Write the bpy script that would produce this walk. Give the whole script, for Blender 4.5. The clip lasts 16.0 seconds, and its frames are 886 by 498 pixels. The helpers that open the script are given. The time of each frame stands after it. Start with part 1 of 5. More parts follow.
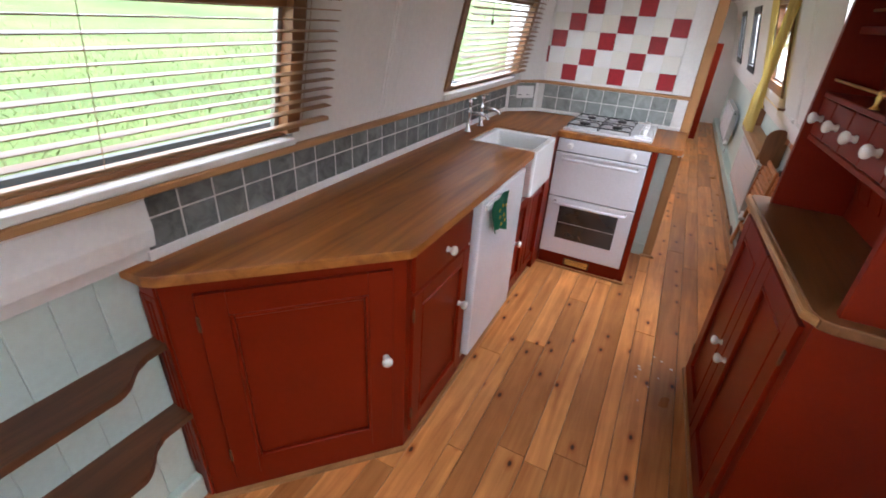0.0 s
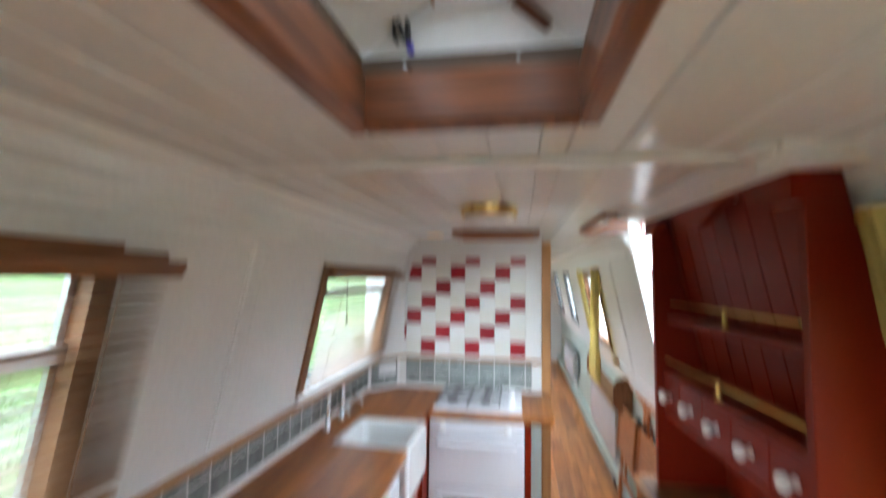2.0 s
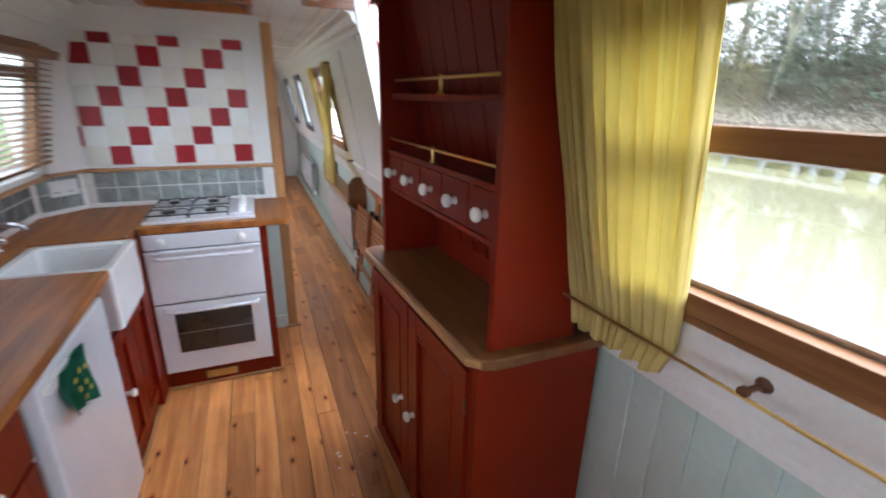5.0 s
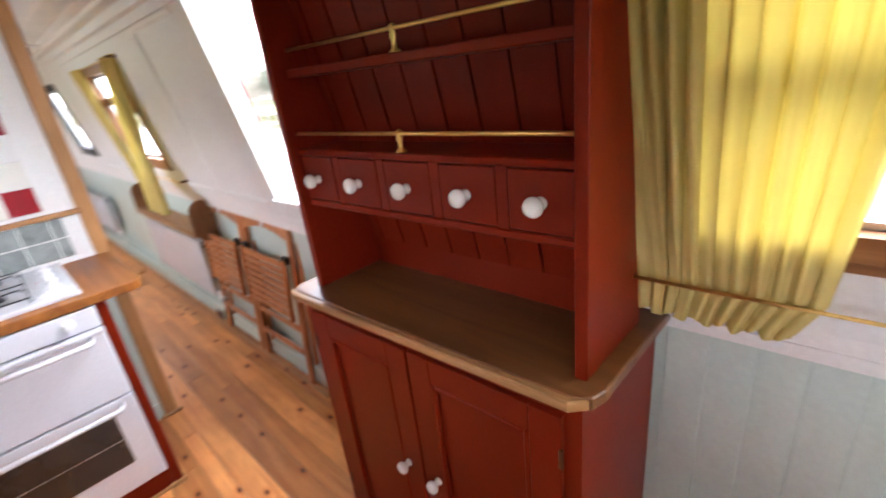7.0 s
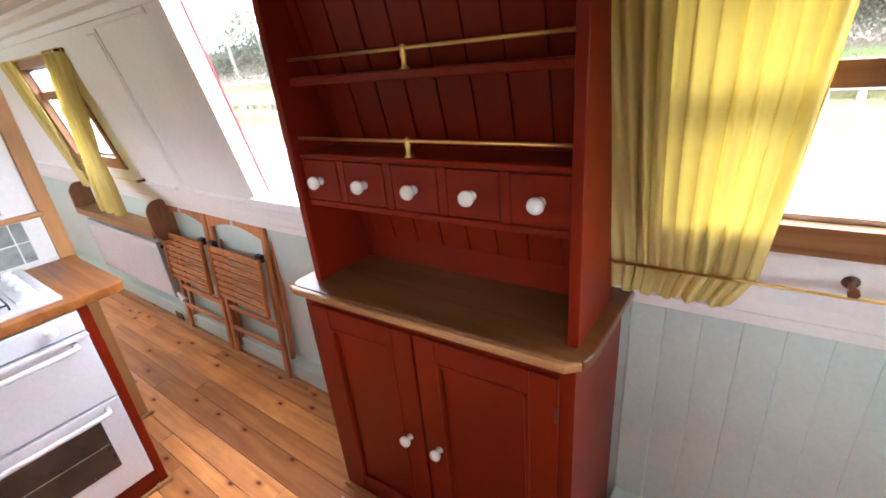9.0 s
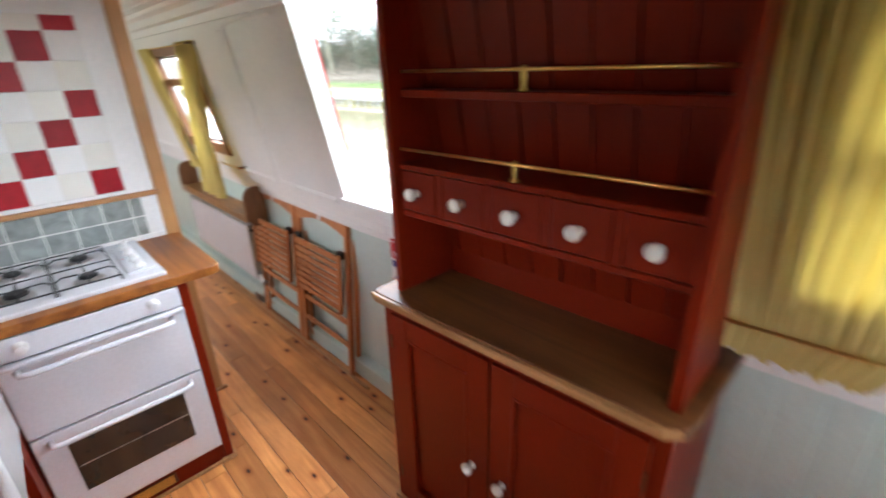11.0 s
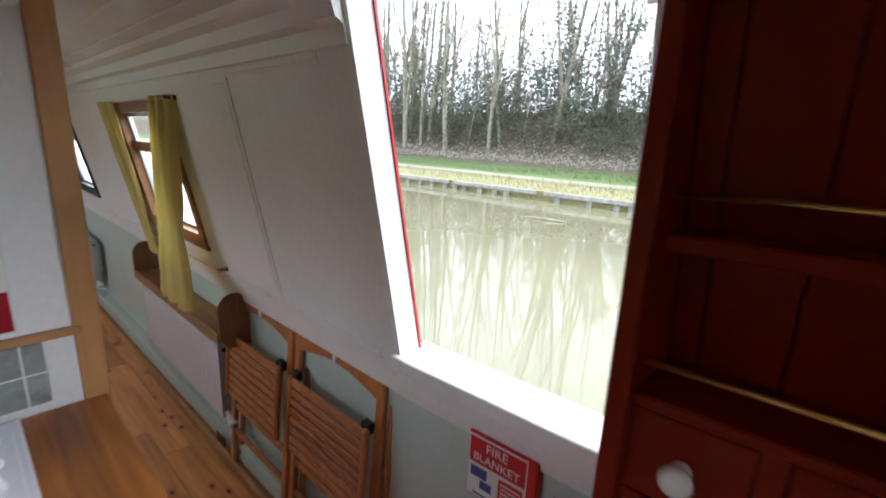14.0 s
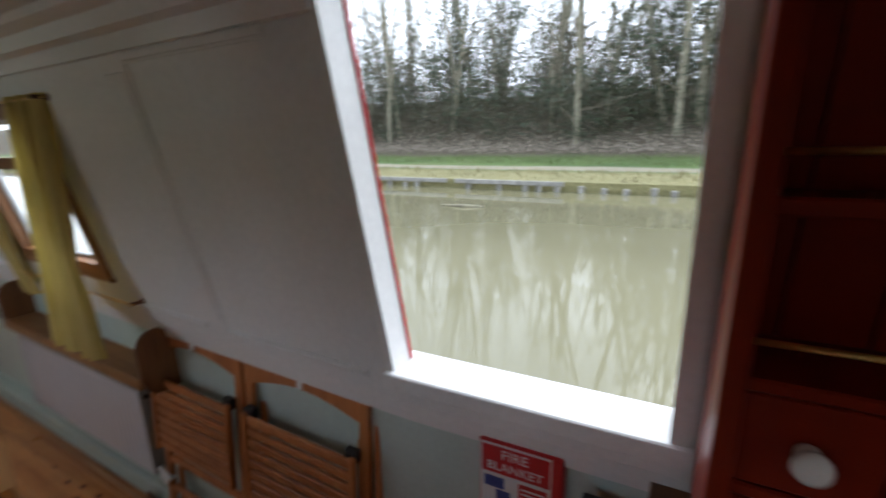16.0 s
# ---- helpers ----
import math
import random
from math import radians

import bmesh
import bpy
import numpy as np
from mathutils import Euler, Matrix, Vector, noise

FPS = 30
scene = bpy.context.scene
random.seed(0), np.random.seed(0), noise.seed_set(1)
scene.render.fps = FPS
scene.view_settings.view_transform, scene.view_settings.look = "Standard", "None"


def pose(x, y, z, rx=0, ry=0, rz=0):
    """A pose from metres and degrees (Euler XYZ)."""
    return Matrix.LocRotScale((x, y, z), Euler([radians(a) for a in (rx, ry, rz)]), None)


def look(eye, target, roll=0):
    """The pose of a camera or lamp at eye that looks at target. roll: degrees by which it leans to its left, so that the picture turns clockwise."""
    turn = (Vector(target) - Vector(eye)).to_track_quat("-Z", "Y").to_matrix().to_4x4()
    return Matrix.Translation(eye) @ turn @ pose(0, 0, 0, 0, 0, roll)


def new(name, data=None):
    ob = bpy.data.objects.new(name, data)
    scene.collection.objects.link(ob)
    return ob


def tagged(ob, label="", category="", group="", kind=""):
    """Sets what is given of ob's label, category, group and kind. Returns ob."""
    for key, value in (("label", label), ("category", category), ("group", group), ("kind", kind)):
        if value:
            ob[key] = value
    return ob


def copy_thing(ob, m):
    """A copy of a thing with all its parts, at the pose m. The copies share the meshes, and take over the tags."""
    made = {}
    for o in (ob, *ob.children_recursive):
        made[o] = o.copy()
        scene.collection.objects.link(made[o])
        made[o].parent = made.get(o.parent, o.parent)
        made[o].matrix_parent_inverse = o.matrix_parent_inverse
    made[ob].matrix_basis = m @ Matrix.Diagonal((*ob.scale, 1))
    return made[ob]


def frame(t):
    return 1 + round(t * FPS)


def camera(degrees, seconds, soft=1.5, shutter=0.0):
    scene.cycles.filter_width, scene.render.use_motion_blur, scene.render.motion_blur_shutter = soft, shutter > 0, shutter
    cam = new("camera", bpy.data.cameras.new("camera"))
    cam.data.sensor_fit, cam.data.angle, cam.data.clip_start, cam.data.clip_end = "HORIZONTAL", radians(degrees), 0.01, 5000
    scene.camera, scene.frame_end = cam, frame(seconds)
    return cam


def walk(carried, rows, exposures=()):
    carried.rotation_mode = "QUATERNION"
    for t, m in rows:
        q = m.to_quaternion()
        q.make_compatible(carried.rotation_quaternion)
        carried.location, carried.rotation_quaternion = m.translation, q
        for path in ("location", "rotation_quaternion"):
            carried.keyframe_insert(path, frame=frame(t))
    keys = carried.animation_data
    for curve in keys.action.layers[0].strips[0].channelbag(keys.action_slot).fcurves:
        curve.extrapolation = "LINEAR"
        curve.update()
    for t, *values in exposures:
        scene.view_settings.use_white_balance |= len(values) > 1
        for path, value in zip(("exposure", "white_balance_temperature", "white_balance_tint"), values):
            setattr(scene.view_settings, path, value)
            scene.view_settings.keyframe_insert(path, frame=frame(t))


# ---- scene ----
cam = camera(89.7, 16.0, 1.7, 0.9)
PATH = [
    (0, (1.093, -3.255, 1.486), (0.333, -1.661, 0.548), 3.7),
    (0.5, (1.111, -3.236, 1.48), (0.383, -1.631, 0.535), 3.7),
    (1, (1.131, -3.187, 1.518), (0.443, -1.502, 0.689), 2.6),
    (1.5, (1.035, -3.082, 1.551), (0.608, -1.183, 1.089), 3.9),
    (2, (1.013, -3.027, 1.656), (0.674, -1.06, 1.777), 0.8),
    (2.5, (1.006, -3.053, 1.712), (0.649, -1.161, 2.251), 4.2),
    (3, (0.994, -3.036, 1.709), (0.682, -1.139, 2.262), 3.8),
    (3.5, (0.989, -3.02, 1.697), (0.743, -1.092, 2.17), 4.3),
    (4, (1.058, -2.971, 1.611), (1.201, -0.979, 1.506), 1.4),
    (4.5, (1.071, -2.972, 1.544), (1.58, -1.116, 0.998), 1.95),
    (7, (0.92, -2.388, 1.477), (2.226, -1.067, 0.736), -6.7),
    (7.5, (0.854, -2.355, 1.508), (2.347, -1.231, 0.796), -6.3),
    (8, (0.814, -2.356, 1.519), (2.261, -1.238, 0.707), -6.0),
    (10.5, (0.665, -2.348, 1.586), (2.119, -1.194, 0.84), -3.3),
    (11, (0.734, -2.261, 1.579), (2.015, -0.928, 0.815), -1.7),
    (11.5, (0.847, -2.12, 1.545), (1.955, -0.613, 0.836), 1.6),
    (12, (0.854, -2.003, 1.537), (1.819, -0.422, 0.782), 1.4),
    (12.5, (0.865, -1.768, 1.566), (2.067, -0.327, 0.874), -0.5),
    (13, (0.873, -1.607, 1.595), (2.202, -0.231, 1.011), -1.8),
    (13.5, (0.947, -1.507, 1.596), (2.323, -0.147, 1.089), -0.8),
    (14, (0.999, -1.411, 1.613), (2.448, -0.115, 1.141), 2.6),
    (14.5, (1.015, -1.314, 1.593), (2.624, -0.235, 1.097), -2.0),
    (15, (0.994, -1.279, 1.6), (2.748, -0.46, 1.097), -1.8),
    (15.5, (0.98, -1.24, 1.601), (2.75, -0.45, 1.105), -2.1),
    (16, (0.983, -1.193, 1.591), (2.662, -0.227, 1.092), -1.4),
]

# ---------------- exposure rows and walk ----------------
EXPO = [(0.0, 3.66, 5950, 14), (1.0, 3.78, 5950, 12), (1.5, 3.95, 5800, 8), (2.0, 4.0, 5500, 3), (3.5, 3.95, 5500, 3), (4.5, 3.45, 5500, 6), (7.0, 4.2, 5950, 14), (8.0, 4.3, 5950, 14),
        (10.5, 4.05, 5850, 11), (11.0, 3.9, 5850, 9), (12.0, 4.0, 5900, 9), (12.5, 4.15, 5900, 9), (13.0, 4.1, 5850, 9), (13.5, 3.6, 5800, 9), (14.0, 2.7, 5750, 9), (14.5, 2.1, 5750, 9), (15.5, 2.05, 5750, 9), (16.0, 1.95, 5750, 9)]
walk(cam, [(t, look(eye, target, roll)) for t, eye, target, roll in PATH], EXPO)

# ---------------- world and sun ----------------
world = bpy.data.worlds.new("overcast_sky")
scene.world = world
world.use_nodes = True
wn, wl = world.node_tree.nodes, world.node_tree.links
sky = wn.new("ShaderNodeTexSky")
sky.sky_type, sky.sun_disc = "NISHITA", False
sky.sun_elevation, sky.sun_rotation = radians(68), radians(108)
hsv = wn.new("ShaderNodeHueSaturation")
hsv.inputs["Saturation"].default_value = 0.12
bg = wn["Background"]
bg.inputs["Strength"].default_value = 0.15
wl.new(sky.outputs[0], hsv.inputs["Color"])
wl.new(hsv.outputs[0], bg.inputs["Color"])
sun_data = bpy.data.lights.new("sun", "SUN")
sun_data.energy, sun_data.angle, sun_data.color = 0.4, radians(60), (1.0, 0.95, 0.88)
sun = new("sun", sun_data)
# added fill lamps, out of view, that brighten the passage floor
for k, yc in enumerate((1.3, 3.6)):
    fill_data = bpy.data.lights.new("passage_fill_lamp", "AREA")
    fill_data.shape, fill_data.size, fill_data.size_y = "RECTANGLE", 0.5, 1.12
    fill_data.energy, fill_data.color = 0.4, (1.0, 0.98, 0.95)
    new("passage_fill_lamp", fill_data).matrix_world = look((0.19, yc, 1.42), (1.4, yc, 0.7))
sun.matrix_world = look((17, -5.6, 25), (0, 0, 0))

# ---------------- material helpers ----------------
def base_mat(name, rough=0.5, metal=0.0):
    m = bpy.data.materials.new(name)
    m.use_nodes = True
    b = m.node_tree.nodes["Principled BSDF"]
    b.inputs["Roughness"].default_value, b.inputs["Metallic"].default_value = rough, metal
    return m, m.node_tree.nodes, m.node_tree.links, b


def ramp(n, stops):
    r = n.new("ShaderNodeValToRGB")
    e = r.color_ramp.elements
    while len(e) < len(stops):
        e.new(0.5)
    for k, (p, c) in zip(e, stops):
        k.position, k.color = p, (*c, 1)
    return r


def coords(n, l, scale=(1, 1, 1)):
    tc, mp = n.new("ShaderNodeTexCoord"), n.new("ShaderNodeMapping")
    mp.inputs["Scale"].default_value = scale
    l.new(tc.outputs["Object"], mp.inputs["Vector"])
    return mp


def noise_tex(n, l, vec, scale, detail=4.0, rough=0.55):
    t = n.new("ShaderNodeTexNoise")
    t.inputs["Scale"].default_value, t.inputs["Detail"].default_value, t.inputs["Roughness"].default_value = scale, detail, rough
    l.new(vec.outputs[0], t.inputs["Vector"])
    return t


def mix_col(n, l, kind, fac, a, b):
    m = n.new("ShaderNodeMix")
    m.data_type, m.blend_type = "RGBA", kind
    for i, v in ((0, fac), (6, a), (7, b)):
        if hasattr(v, "outputs"):
            l.new(v.outputs[0], m.inputs[i])
        elif hasattr(v, "is_output"):
            l.new(v, m.inputs[i])
        else:
            m.inputs[i].default_value = v if i == 0 else (*v, 1)
    return m.outputs[2]


def bump(n, l, b, tex, strength, dist=0.002):
    k = n.new("ShaderNodeBump")
    k.inputs["Strength"].default_value, k.inputs["Distance"].default_value = strength, dist
    l.new(tex.outputs[0], k.inputs["Height"])
    l.new(k.outputs[0], b.inputs["Normal"])


def paint(name, col, rough=0.45, vary=0.12, metal=0.0, scale=6.0, bumpy=0.12, coat=0.0):
    m, n, l, b = base_mat(name, rough, metal)
    v = coords(n, l)
    big, fine = noise_tex(n, l, v, scale), noise_tex(n, l, v, scale * 22, 3)
    lo, hi = [c * (1 - vary) for c in col], [min(1, c * (1 + vary)) for c in col]
    r = ramp(n, [(0.3, lo), (0.7, hi)])
    l.new(big.outputs[0], r.inputs[0])
    c2 = ramp(n, [(0.3, (0.93, 0.93, 0.93)), (0.7, (1, 1, 1))])
    l.new(fine.outputs[0], c2.inputs[0])
    l.new(mix_col(n, l, "MULTIPLY", 1.0, r, c2), b.inputs["Base Color"])
    rr = n.new("ShaderNodeMapRange")
    rr.inputs["To Min"].default_value, rr.inputs["To Max"].default_value = max(0.03, rough - 0.08), min(1, rough + 0.1)
    l.new(big.outputs[0], rr.inputs[0])
    l.new(rr.outputs[0], b.inputs["Roughness"])
    b.inputs["Coat Weight"].default_value = coat
    if bumpy:
        bump(n, l, b, fine, bumpy)
    return m


def wood(name, dark, light, along="y", rough=0.4, knots=False, grain=1.0, per_piece=0.0, coat=0.0):
    m, n, l, b = base_mat(name, rough)
    s = [22 * grain] * 3
    s["xyz".index(along)] = 1.3 * grain
    tc, mp, oi = n.new("ShaderNodeTexCoord"), n.new("ShaderNodeMapping"), n.new("ShaderNodeObjectInfo")
    mp.inputs["Scale"].default_value = s
    shift = n.new("ShaderNodeVectorMath")
    shift.operation = "MULTIPLY_ADD"
    shift.inputs[1].default_value, shift.inputs[2].default_value = (37, 53, 29), (0, 0, 0)
    l.new(oi.outputs["Random"], shift.inputs[0])
    add = n.new("ShaderNodeVectorMath")
    l.new(tc.outputs["Object"], add.inputs[0])
    l.new(shift.outputs[0], add.inputs[1])
    l.new(add.outputs[0], mp.inputs["Vector"])
    a = noise_tex(n, l, mp, 1.0, 7, 0.62)
    a.inputs["Distortion"].default_value = 0.8
    r = ramp(n, [(0.28, dark), (0.5, [0.5 * (p + q) for p, q in zip(dark, light)]), (0.72, light)])
    l.new(a.outputs[0], r.inputs[0])
    col = r.outputs[0]
    mp2 = n.new("ShaderNodeMapping")
    l.new(add.outputs[0], mp2.inputs["Vector"])
    big = noise_tex(n, l, mp2, 2.6, 3)
    rb = ramp(n, [(0.3, (0.74, 0.72, 0.7)), (0.7, (1.1, 1.1, 1.1))])
    l.new(big.outputs[0], rb.inputs[0])
    col = mix_col(n, l, "MULTIPLY", 1.0, col, rb)
    if knots:
        mk = n.new("ShaderNodeMapping")
        ks = [9.5, 9.5, 9.5]
        ks["xyz".index(along)] = 5.0
        mk.inputs["Scale"].default_value = ks
        l.new(add.outputs[0], mk.inputs["Vector"])
        vo = n.new("ShaderNodeTexVoronoi")
        vo.voronoi_dimensions = "2D"
        vo.inputs["Scale"].default_value = 1.0
        l.new(mk.outputs[0], vo.inputs["Vector"])
        kr = ramp(n, [(0.0, (0.06, 0.022, 0.01)), (0.05, (0.12, 0.045, 0.016)), (0.075, (0.62, 0.42, 0.3)), (0.12, (0.86, 0.72, 0.6)), (0.22, (1, 1, 1))])
        l.new(vo.outputs["Distance"], kr.inputs[0])
        sp, gt = n.new("ShaderNodeSeparateColor"), n.new("ShaderNodeMath")
        gt.operation, gt.inputs[1].default_value = "GREATER_THAN", 0.68
        l.new(vo.outputs["Color"], sp.inputs[0])
        l.new(sp.outputs[0], gt.inputs[0])
        col = mix_col(n, l, "MULTIPLY", gt.outputs[0], col, kr)
    if per_piece:
        pr = ramp(n, [(0.0, [1 - per_piece, 1 - per_piece * 1.15, 1 - per_piece * 1.3]), (0.5, (1, 1, 1)), (1.0, [1 + per_piece * 0.6] * 3)])
        l.new(oi.outputs["Random"], pr.inputs[0])
        col = mix_col(n, l, "MULTIPLY", 1.0, col, pr)
    l.new(col, b.inputs["Base Color"])
    rr = n.new("ShaderNodeMapRange")
    rr.inputs["To Min"].default_value, rr.inputs["To Max"].default_value = max(0.05, rough - 0.1), rough + 0.15
    l.new(big.outputs[0], rr.inputs[0])
    l.new(rr.outputs[0], b.inputs["Roughness"])
    b.inputs["Coat Weight"].default_value = coat
    b.inputs["Coat Roughness"].default_value = 0.22
    bump(n, l, b, a, 0.25, 0.001)
    return m


def tile_mat(name, col, vary, rough, piece=0.1, mottle=14.0, bumpy=0.35):
    m, n, l, b = base_mat(name, rough)
    v = coords(n, l)
    oi = n.new("ShaderNodeObjectInfo")
    off = n.new("ShaderNodeVectorMath")
    sc = n.new("ShaderNodeVectorMath")
    sc.operation = "SCALE"
    sc.inputs["Scale"].default_value = 40.0
    l.new(oi.outputs["Random"], sc.inputs[0])
    l.new(v.outputs[0], off.inputs[0])
    l.new(sc.outputs[0], off.inputs[1])
    t = noise_tex(n, l, off, mottle, 5, 0.6)
    t.inputs["Distortion"].default_value = 0.6
    r = ramp(n, [(0.3, [c * (1 - vary) for c in col]), (0.7, [min(1, c * (1 + vary)) for c in col])])
    l.new(t.outputs[0], r.inputs[0])
    pr = ramp(n, [(0.0, [1 - piece] * 3), (1.0, [1 + piece * 0.5] * 3)])
    l.new(oi.outputs["Random"], pr.inputs[0])
    l.new(mix_col(n, l, "MULTIPLY", 1.0, r, pr), b.inputs["Base Color"])
    bump(n, l, b, t, bumpy, 0.002)
    return m


def glass_mat(name):
    m = bpy.data.materials.new(name)
    m.use_nodes = True
    n, l = m.node_tree.nodes, m.node_tree.links
    n.clear()
    out, tr, gl, mx = (n.new("ShaderNode" + k) for k in ("OutputMaterial", "BsdfTransparent", "BsdfGlossy", "MixShader"))
    tr.inputs[0].default_value = (0.98, 0.985, 0.98, 1)
    gl.inputs["Roughness"].default_value = 0.03
    mx.inputs[0].default_value = 0.04
    l.new(tr.outputs[0], mx.inputs[1])
    l.new(gl.outputs[0], mx.inputs[2])
    l.new(mx.outputs[0], out.inputs[0])
    return m


def cloth_mat(name, col, glow, rough=0.9, through_col=None):
    m = bpy.data.materials.new(name)
    m.use_nodes = True
    n, l = m.node_tree.nodes, m.node_tree.links
    b = n["Principled BSDF"]
    b.inputs["Roughness"].default_value = rough
    v = coords(n, l)
    weave, big = noise_tex(n, l, v, 900, 2), noise_tex(n, l, v, 9, 4)
    r = ramp(n, [(0.3, [c * 0.82 for c in col]), (0.7, col)])
    l.new(big.outputs[0], r.inputs[0])
    l.new(r.outputs[0], b.inputs["Base Color"])
    bump(n, l, b, weave, 0.15, 0.0006)
    tl, mx = n.new("ShaderNodeBsdfTranslucent"), n.new("ShaderNodeMixShader")
    tl.inputs[0].default_value = (*(through_col or [min(1, c * 1.25) for c in col]), 1)
    mx.inputs[0].default_value = glow
    l.new(b.outputs[0], mx.inputs[1])
    l.new(tl.outputs[0], mx.inputs[2])
    l.new(mx.outputs[0], n["Material Output"].inputs[0])
    return m


RED = paint("red_gloss_paint", (0.175, 0.0125, 0.0018), 0.36, 0.1, scale=3, bumpy=0.04)
RED.node_tree.nodes["Principled BSDF"].inputs["Specular IOR Level"].default_value = 0.16
CREAM = paint("cream_white_paint", (0.79, 0.78, 0.76), 0.42, 0.04, scale=2.5, bumpy=0.02)
CEIL = paint("gloss_ceiling_paint", (0.795, 0.79, 0.78), 0.22, 0.04, scale=2.5, bumpy=0.02)
WHITE = paint("white_gloss_paint", (0.8, 0.79, 0.77), 0.3, 0.04, scale=3, bumpy=0.05)
GREEN = paint("pale_green_paint", (0.56, 0.66, 0.61), 0.42, 0.06, scale=3, bumpy=0.08)
ENAMEL = paint("white_enamel", (0.75, 0.765, 0.81), 0.18, 0.03, scale=4, bumpy=0.0, coat=0.3)
PORC = paint("glazed_porcelain", (0.82, 0.83, 0.83), 0.1, 0.03, scale=5, bumpy=0.0, coat=0.5)
KNOB = paint("white_ceramic", (0.82, 0.80, 0.76), 0.14, 0.04, scale=30, bumpy=0.0, coat=0.4)
POLISHED = paint("polished_brass", (0.86, 0.62, 0.22), 0.14, 0.08, 1.0, 30, 0.0)
BRASS = paint("aged_brass", (0.80, 0.56, 0.19), 0.32, 0.08, 1.0, 30, 0.03)
CHROME = paint("chrome", (0.75, 0.76, 0.77), 0.1, 0.06, 1.0, 20, 0.0)
IRON = paint("black_iron", (0.02, 0.02, 0.022), 0.5, 0.3, 0.0, 40, 0.2)
BLACKP = paint("black_plastic", (0.02, 0.02, 0.022), 0.4, 0.2, 0.0, 30, 0.1)
STEEL = paint("dull_steel", (0.5, 0.5, 0.5), 0.35, 0.15, 1.0, 25, 0.05)
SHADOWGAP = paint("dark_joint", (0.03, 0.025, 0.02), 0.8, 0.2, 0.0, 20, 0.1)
GROUT = paint("white_grout", (0.7, 0.69, 0.66), 0.8, 0.1, 0.0, 20, 0.3)
# white radiator enamel, greyed to hold the shade of slots and end
ENAMEL_SHADED = paint("shaded_white_enamel", (0.42, 0.43, 0.44), 0.4, 0.05, 0.0, 20, 0.0)
PLASTIC = paint("white_plastic", (0.8, 0.8, 0.79), 0.3, 0.02, 0.0, 10, 0.0)
SIGNRED = paint("red_plastic", (0.55, 0.02, 0.025), 0.35, 0.06, 0.0, 12, 0.0)
SIGNWHITE = paint("printed_white", (0.78, 0.78, 0.78), 0.4, 0.03, 0.0, 12, 0.0)
SIGNBLUE = paint("printed_blue", (0.05, 0.08, 0.3), 0.4, 0.05, 0.0, 12, 0.0)
STRAP = paint("grey_strap", (0.16, 0.17, 0.18), 0.7, 0.1, 0.0, 60, 0.3)
PURPLE = paint("violet_plastic", (0.07, 0.03, 0.55), 0.3, 0.1, 0.0, 20, 0.0)
PINE = wood("pine_floor", (0.50, 0.17, 0.043), (0.86, 0.41, 0.14), "y", 0.3, True, 1.0, 0.34)
OAK = wood("iroko_worktop", (0.17, 0.046, 0.006), (0.50, 0.185, 0.03), "y", 0.4, False, 0.8)
OAKX = wood("light_oak", (0.42, 0.20, 0.065), (0.58, 0.31, 0.12), "z", 0.42)
TRIMW = wood("oak_trim", (0.36, 0.17, 0.06), (0.55, 0.30, 0.13), "y", 0.42)
DRTOP = wood("dresser_top_wood", (0.11, 0.042, 0.012), (0.22, 0.09, 0.027), "y", 0.32)
DRLIP = wood("pale_edge_wood", (0.30, 0.14, 0.045), (0.46, 0.24, 0.09), "y", 0.35)
DARKW = wood("dark_stained_shelf", (0.05, 0.016, 0.006), (0.17, 0.06, 0.02), "y", 0.42)
MAHOG = wood("mahogany_lining", (0.055, 0.014, 0.005), (0.38, 0.135, 0.045), "y", 0.32, False, 2.4, 0.0, 0.25)
MAHOGX = wood("mahogany_lining_cross", (0.055, 0.014, 0.005), (0.38, 0.135, 0.045), "x", 0.32, False, 2.4, 0.0, 0.25)
WEATHER = wood("weathered_strip", (0.05, 0.032, 0.02), (0.22, 0.15, 0.10), "x", 0.6, False, 2.2)
BLINDW = wood("blind_slat_wood", (0.22, 0.11, 0.045), (0.38, 0.22, 0.11), "y", 0.4)
FRAMEW = wood("window_frame_wood", (0.17, 0.065, 0.022), (0.36, 0.17, 0.065), "y", 0.42)
CHAIRW = wood("chair_beech", (0.40, 0.13, 0.036), (0.60, 0.235, 0.072), "z", 0.38)
SHELFW = wood("shelf_oak", (0.22, 0.10, 0.03), (0.40, 0.20, 0.07), "y", 0.42)
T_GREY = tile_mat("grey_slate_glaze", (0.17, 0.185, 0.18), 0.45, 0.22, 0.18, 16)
# same grey tile, lightened: the bulkhead's brighter light is put into the colour
T_GREY_LIT = tile_mat("grey_glaze_lit", (0.27, 0.295, 0.28), 0.3, 0.2, 0.15, 16)
T_WHITE = tile_mat("white_glaze", (0.78, 0.77, 0.75), 0.03, 0.26, 0.03, 10, 0.25)
T_CREAM = tile_mat("cream_glaze", (0.74, 0.72, 0.655), 0.03, 0.26, 0.04, 10, 0.25)
T_RED = tile_mat("red_glaze", (0.30, 0.012, 0.02), 0.15, 0.3, 0.2, 24, 0.5)
T_RED.node_tree.nodes["Principled BSDF"].inputs["Specular IOR Level"].default_value = 0.3
GLASS = glass_mat("window_glass")
YELLOW = cloth_mat("yellow_cotton", (0.64, 0.51, 0.18), 0.19, through_col=(0.88, 0.70, 0.13))
TOWEL = cloth_mat("green_tea_towel", (0.014, 0.19, 0.105), 0.05)
TOWELY = paint("yellow_print", (0.5, 0.42, 0.04), 0.8, 0.1, 0.0, 30, 0.2)
OVENGLASS = paint("dark_oven_glass", (0.025, 0.02, 0.017), 0.08, 0.3, 0.0, 5, 0.0, 0.4)

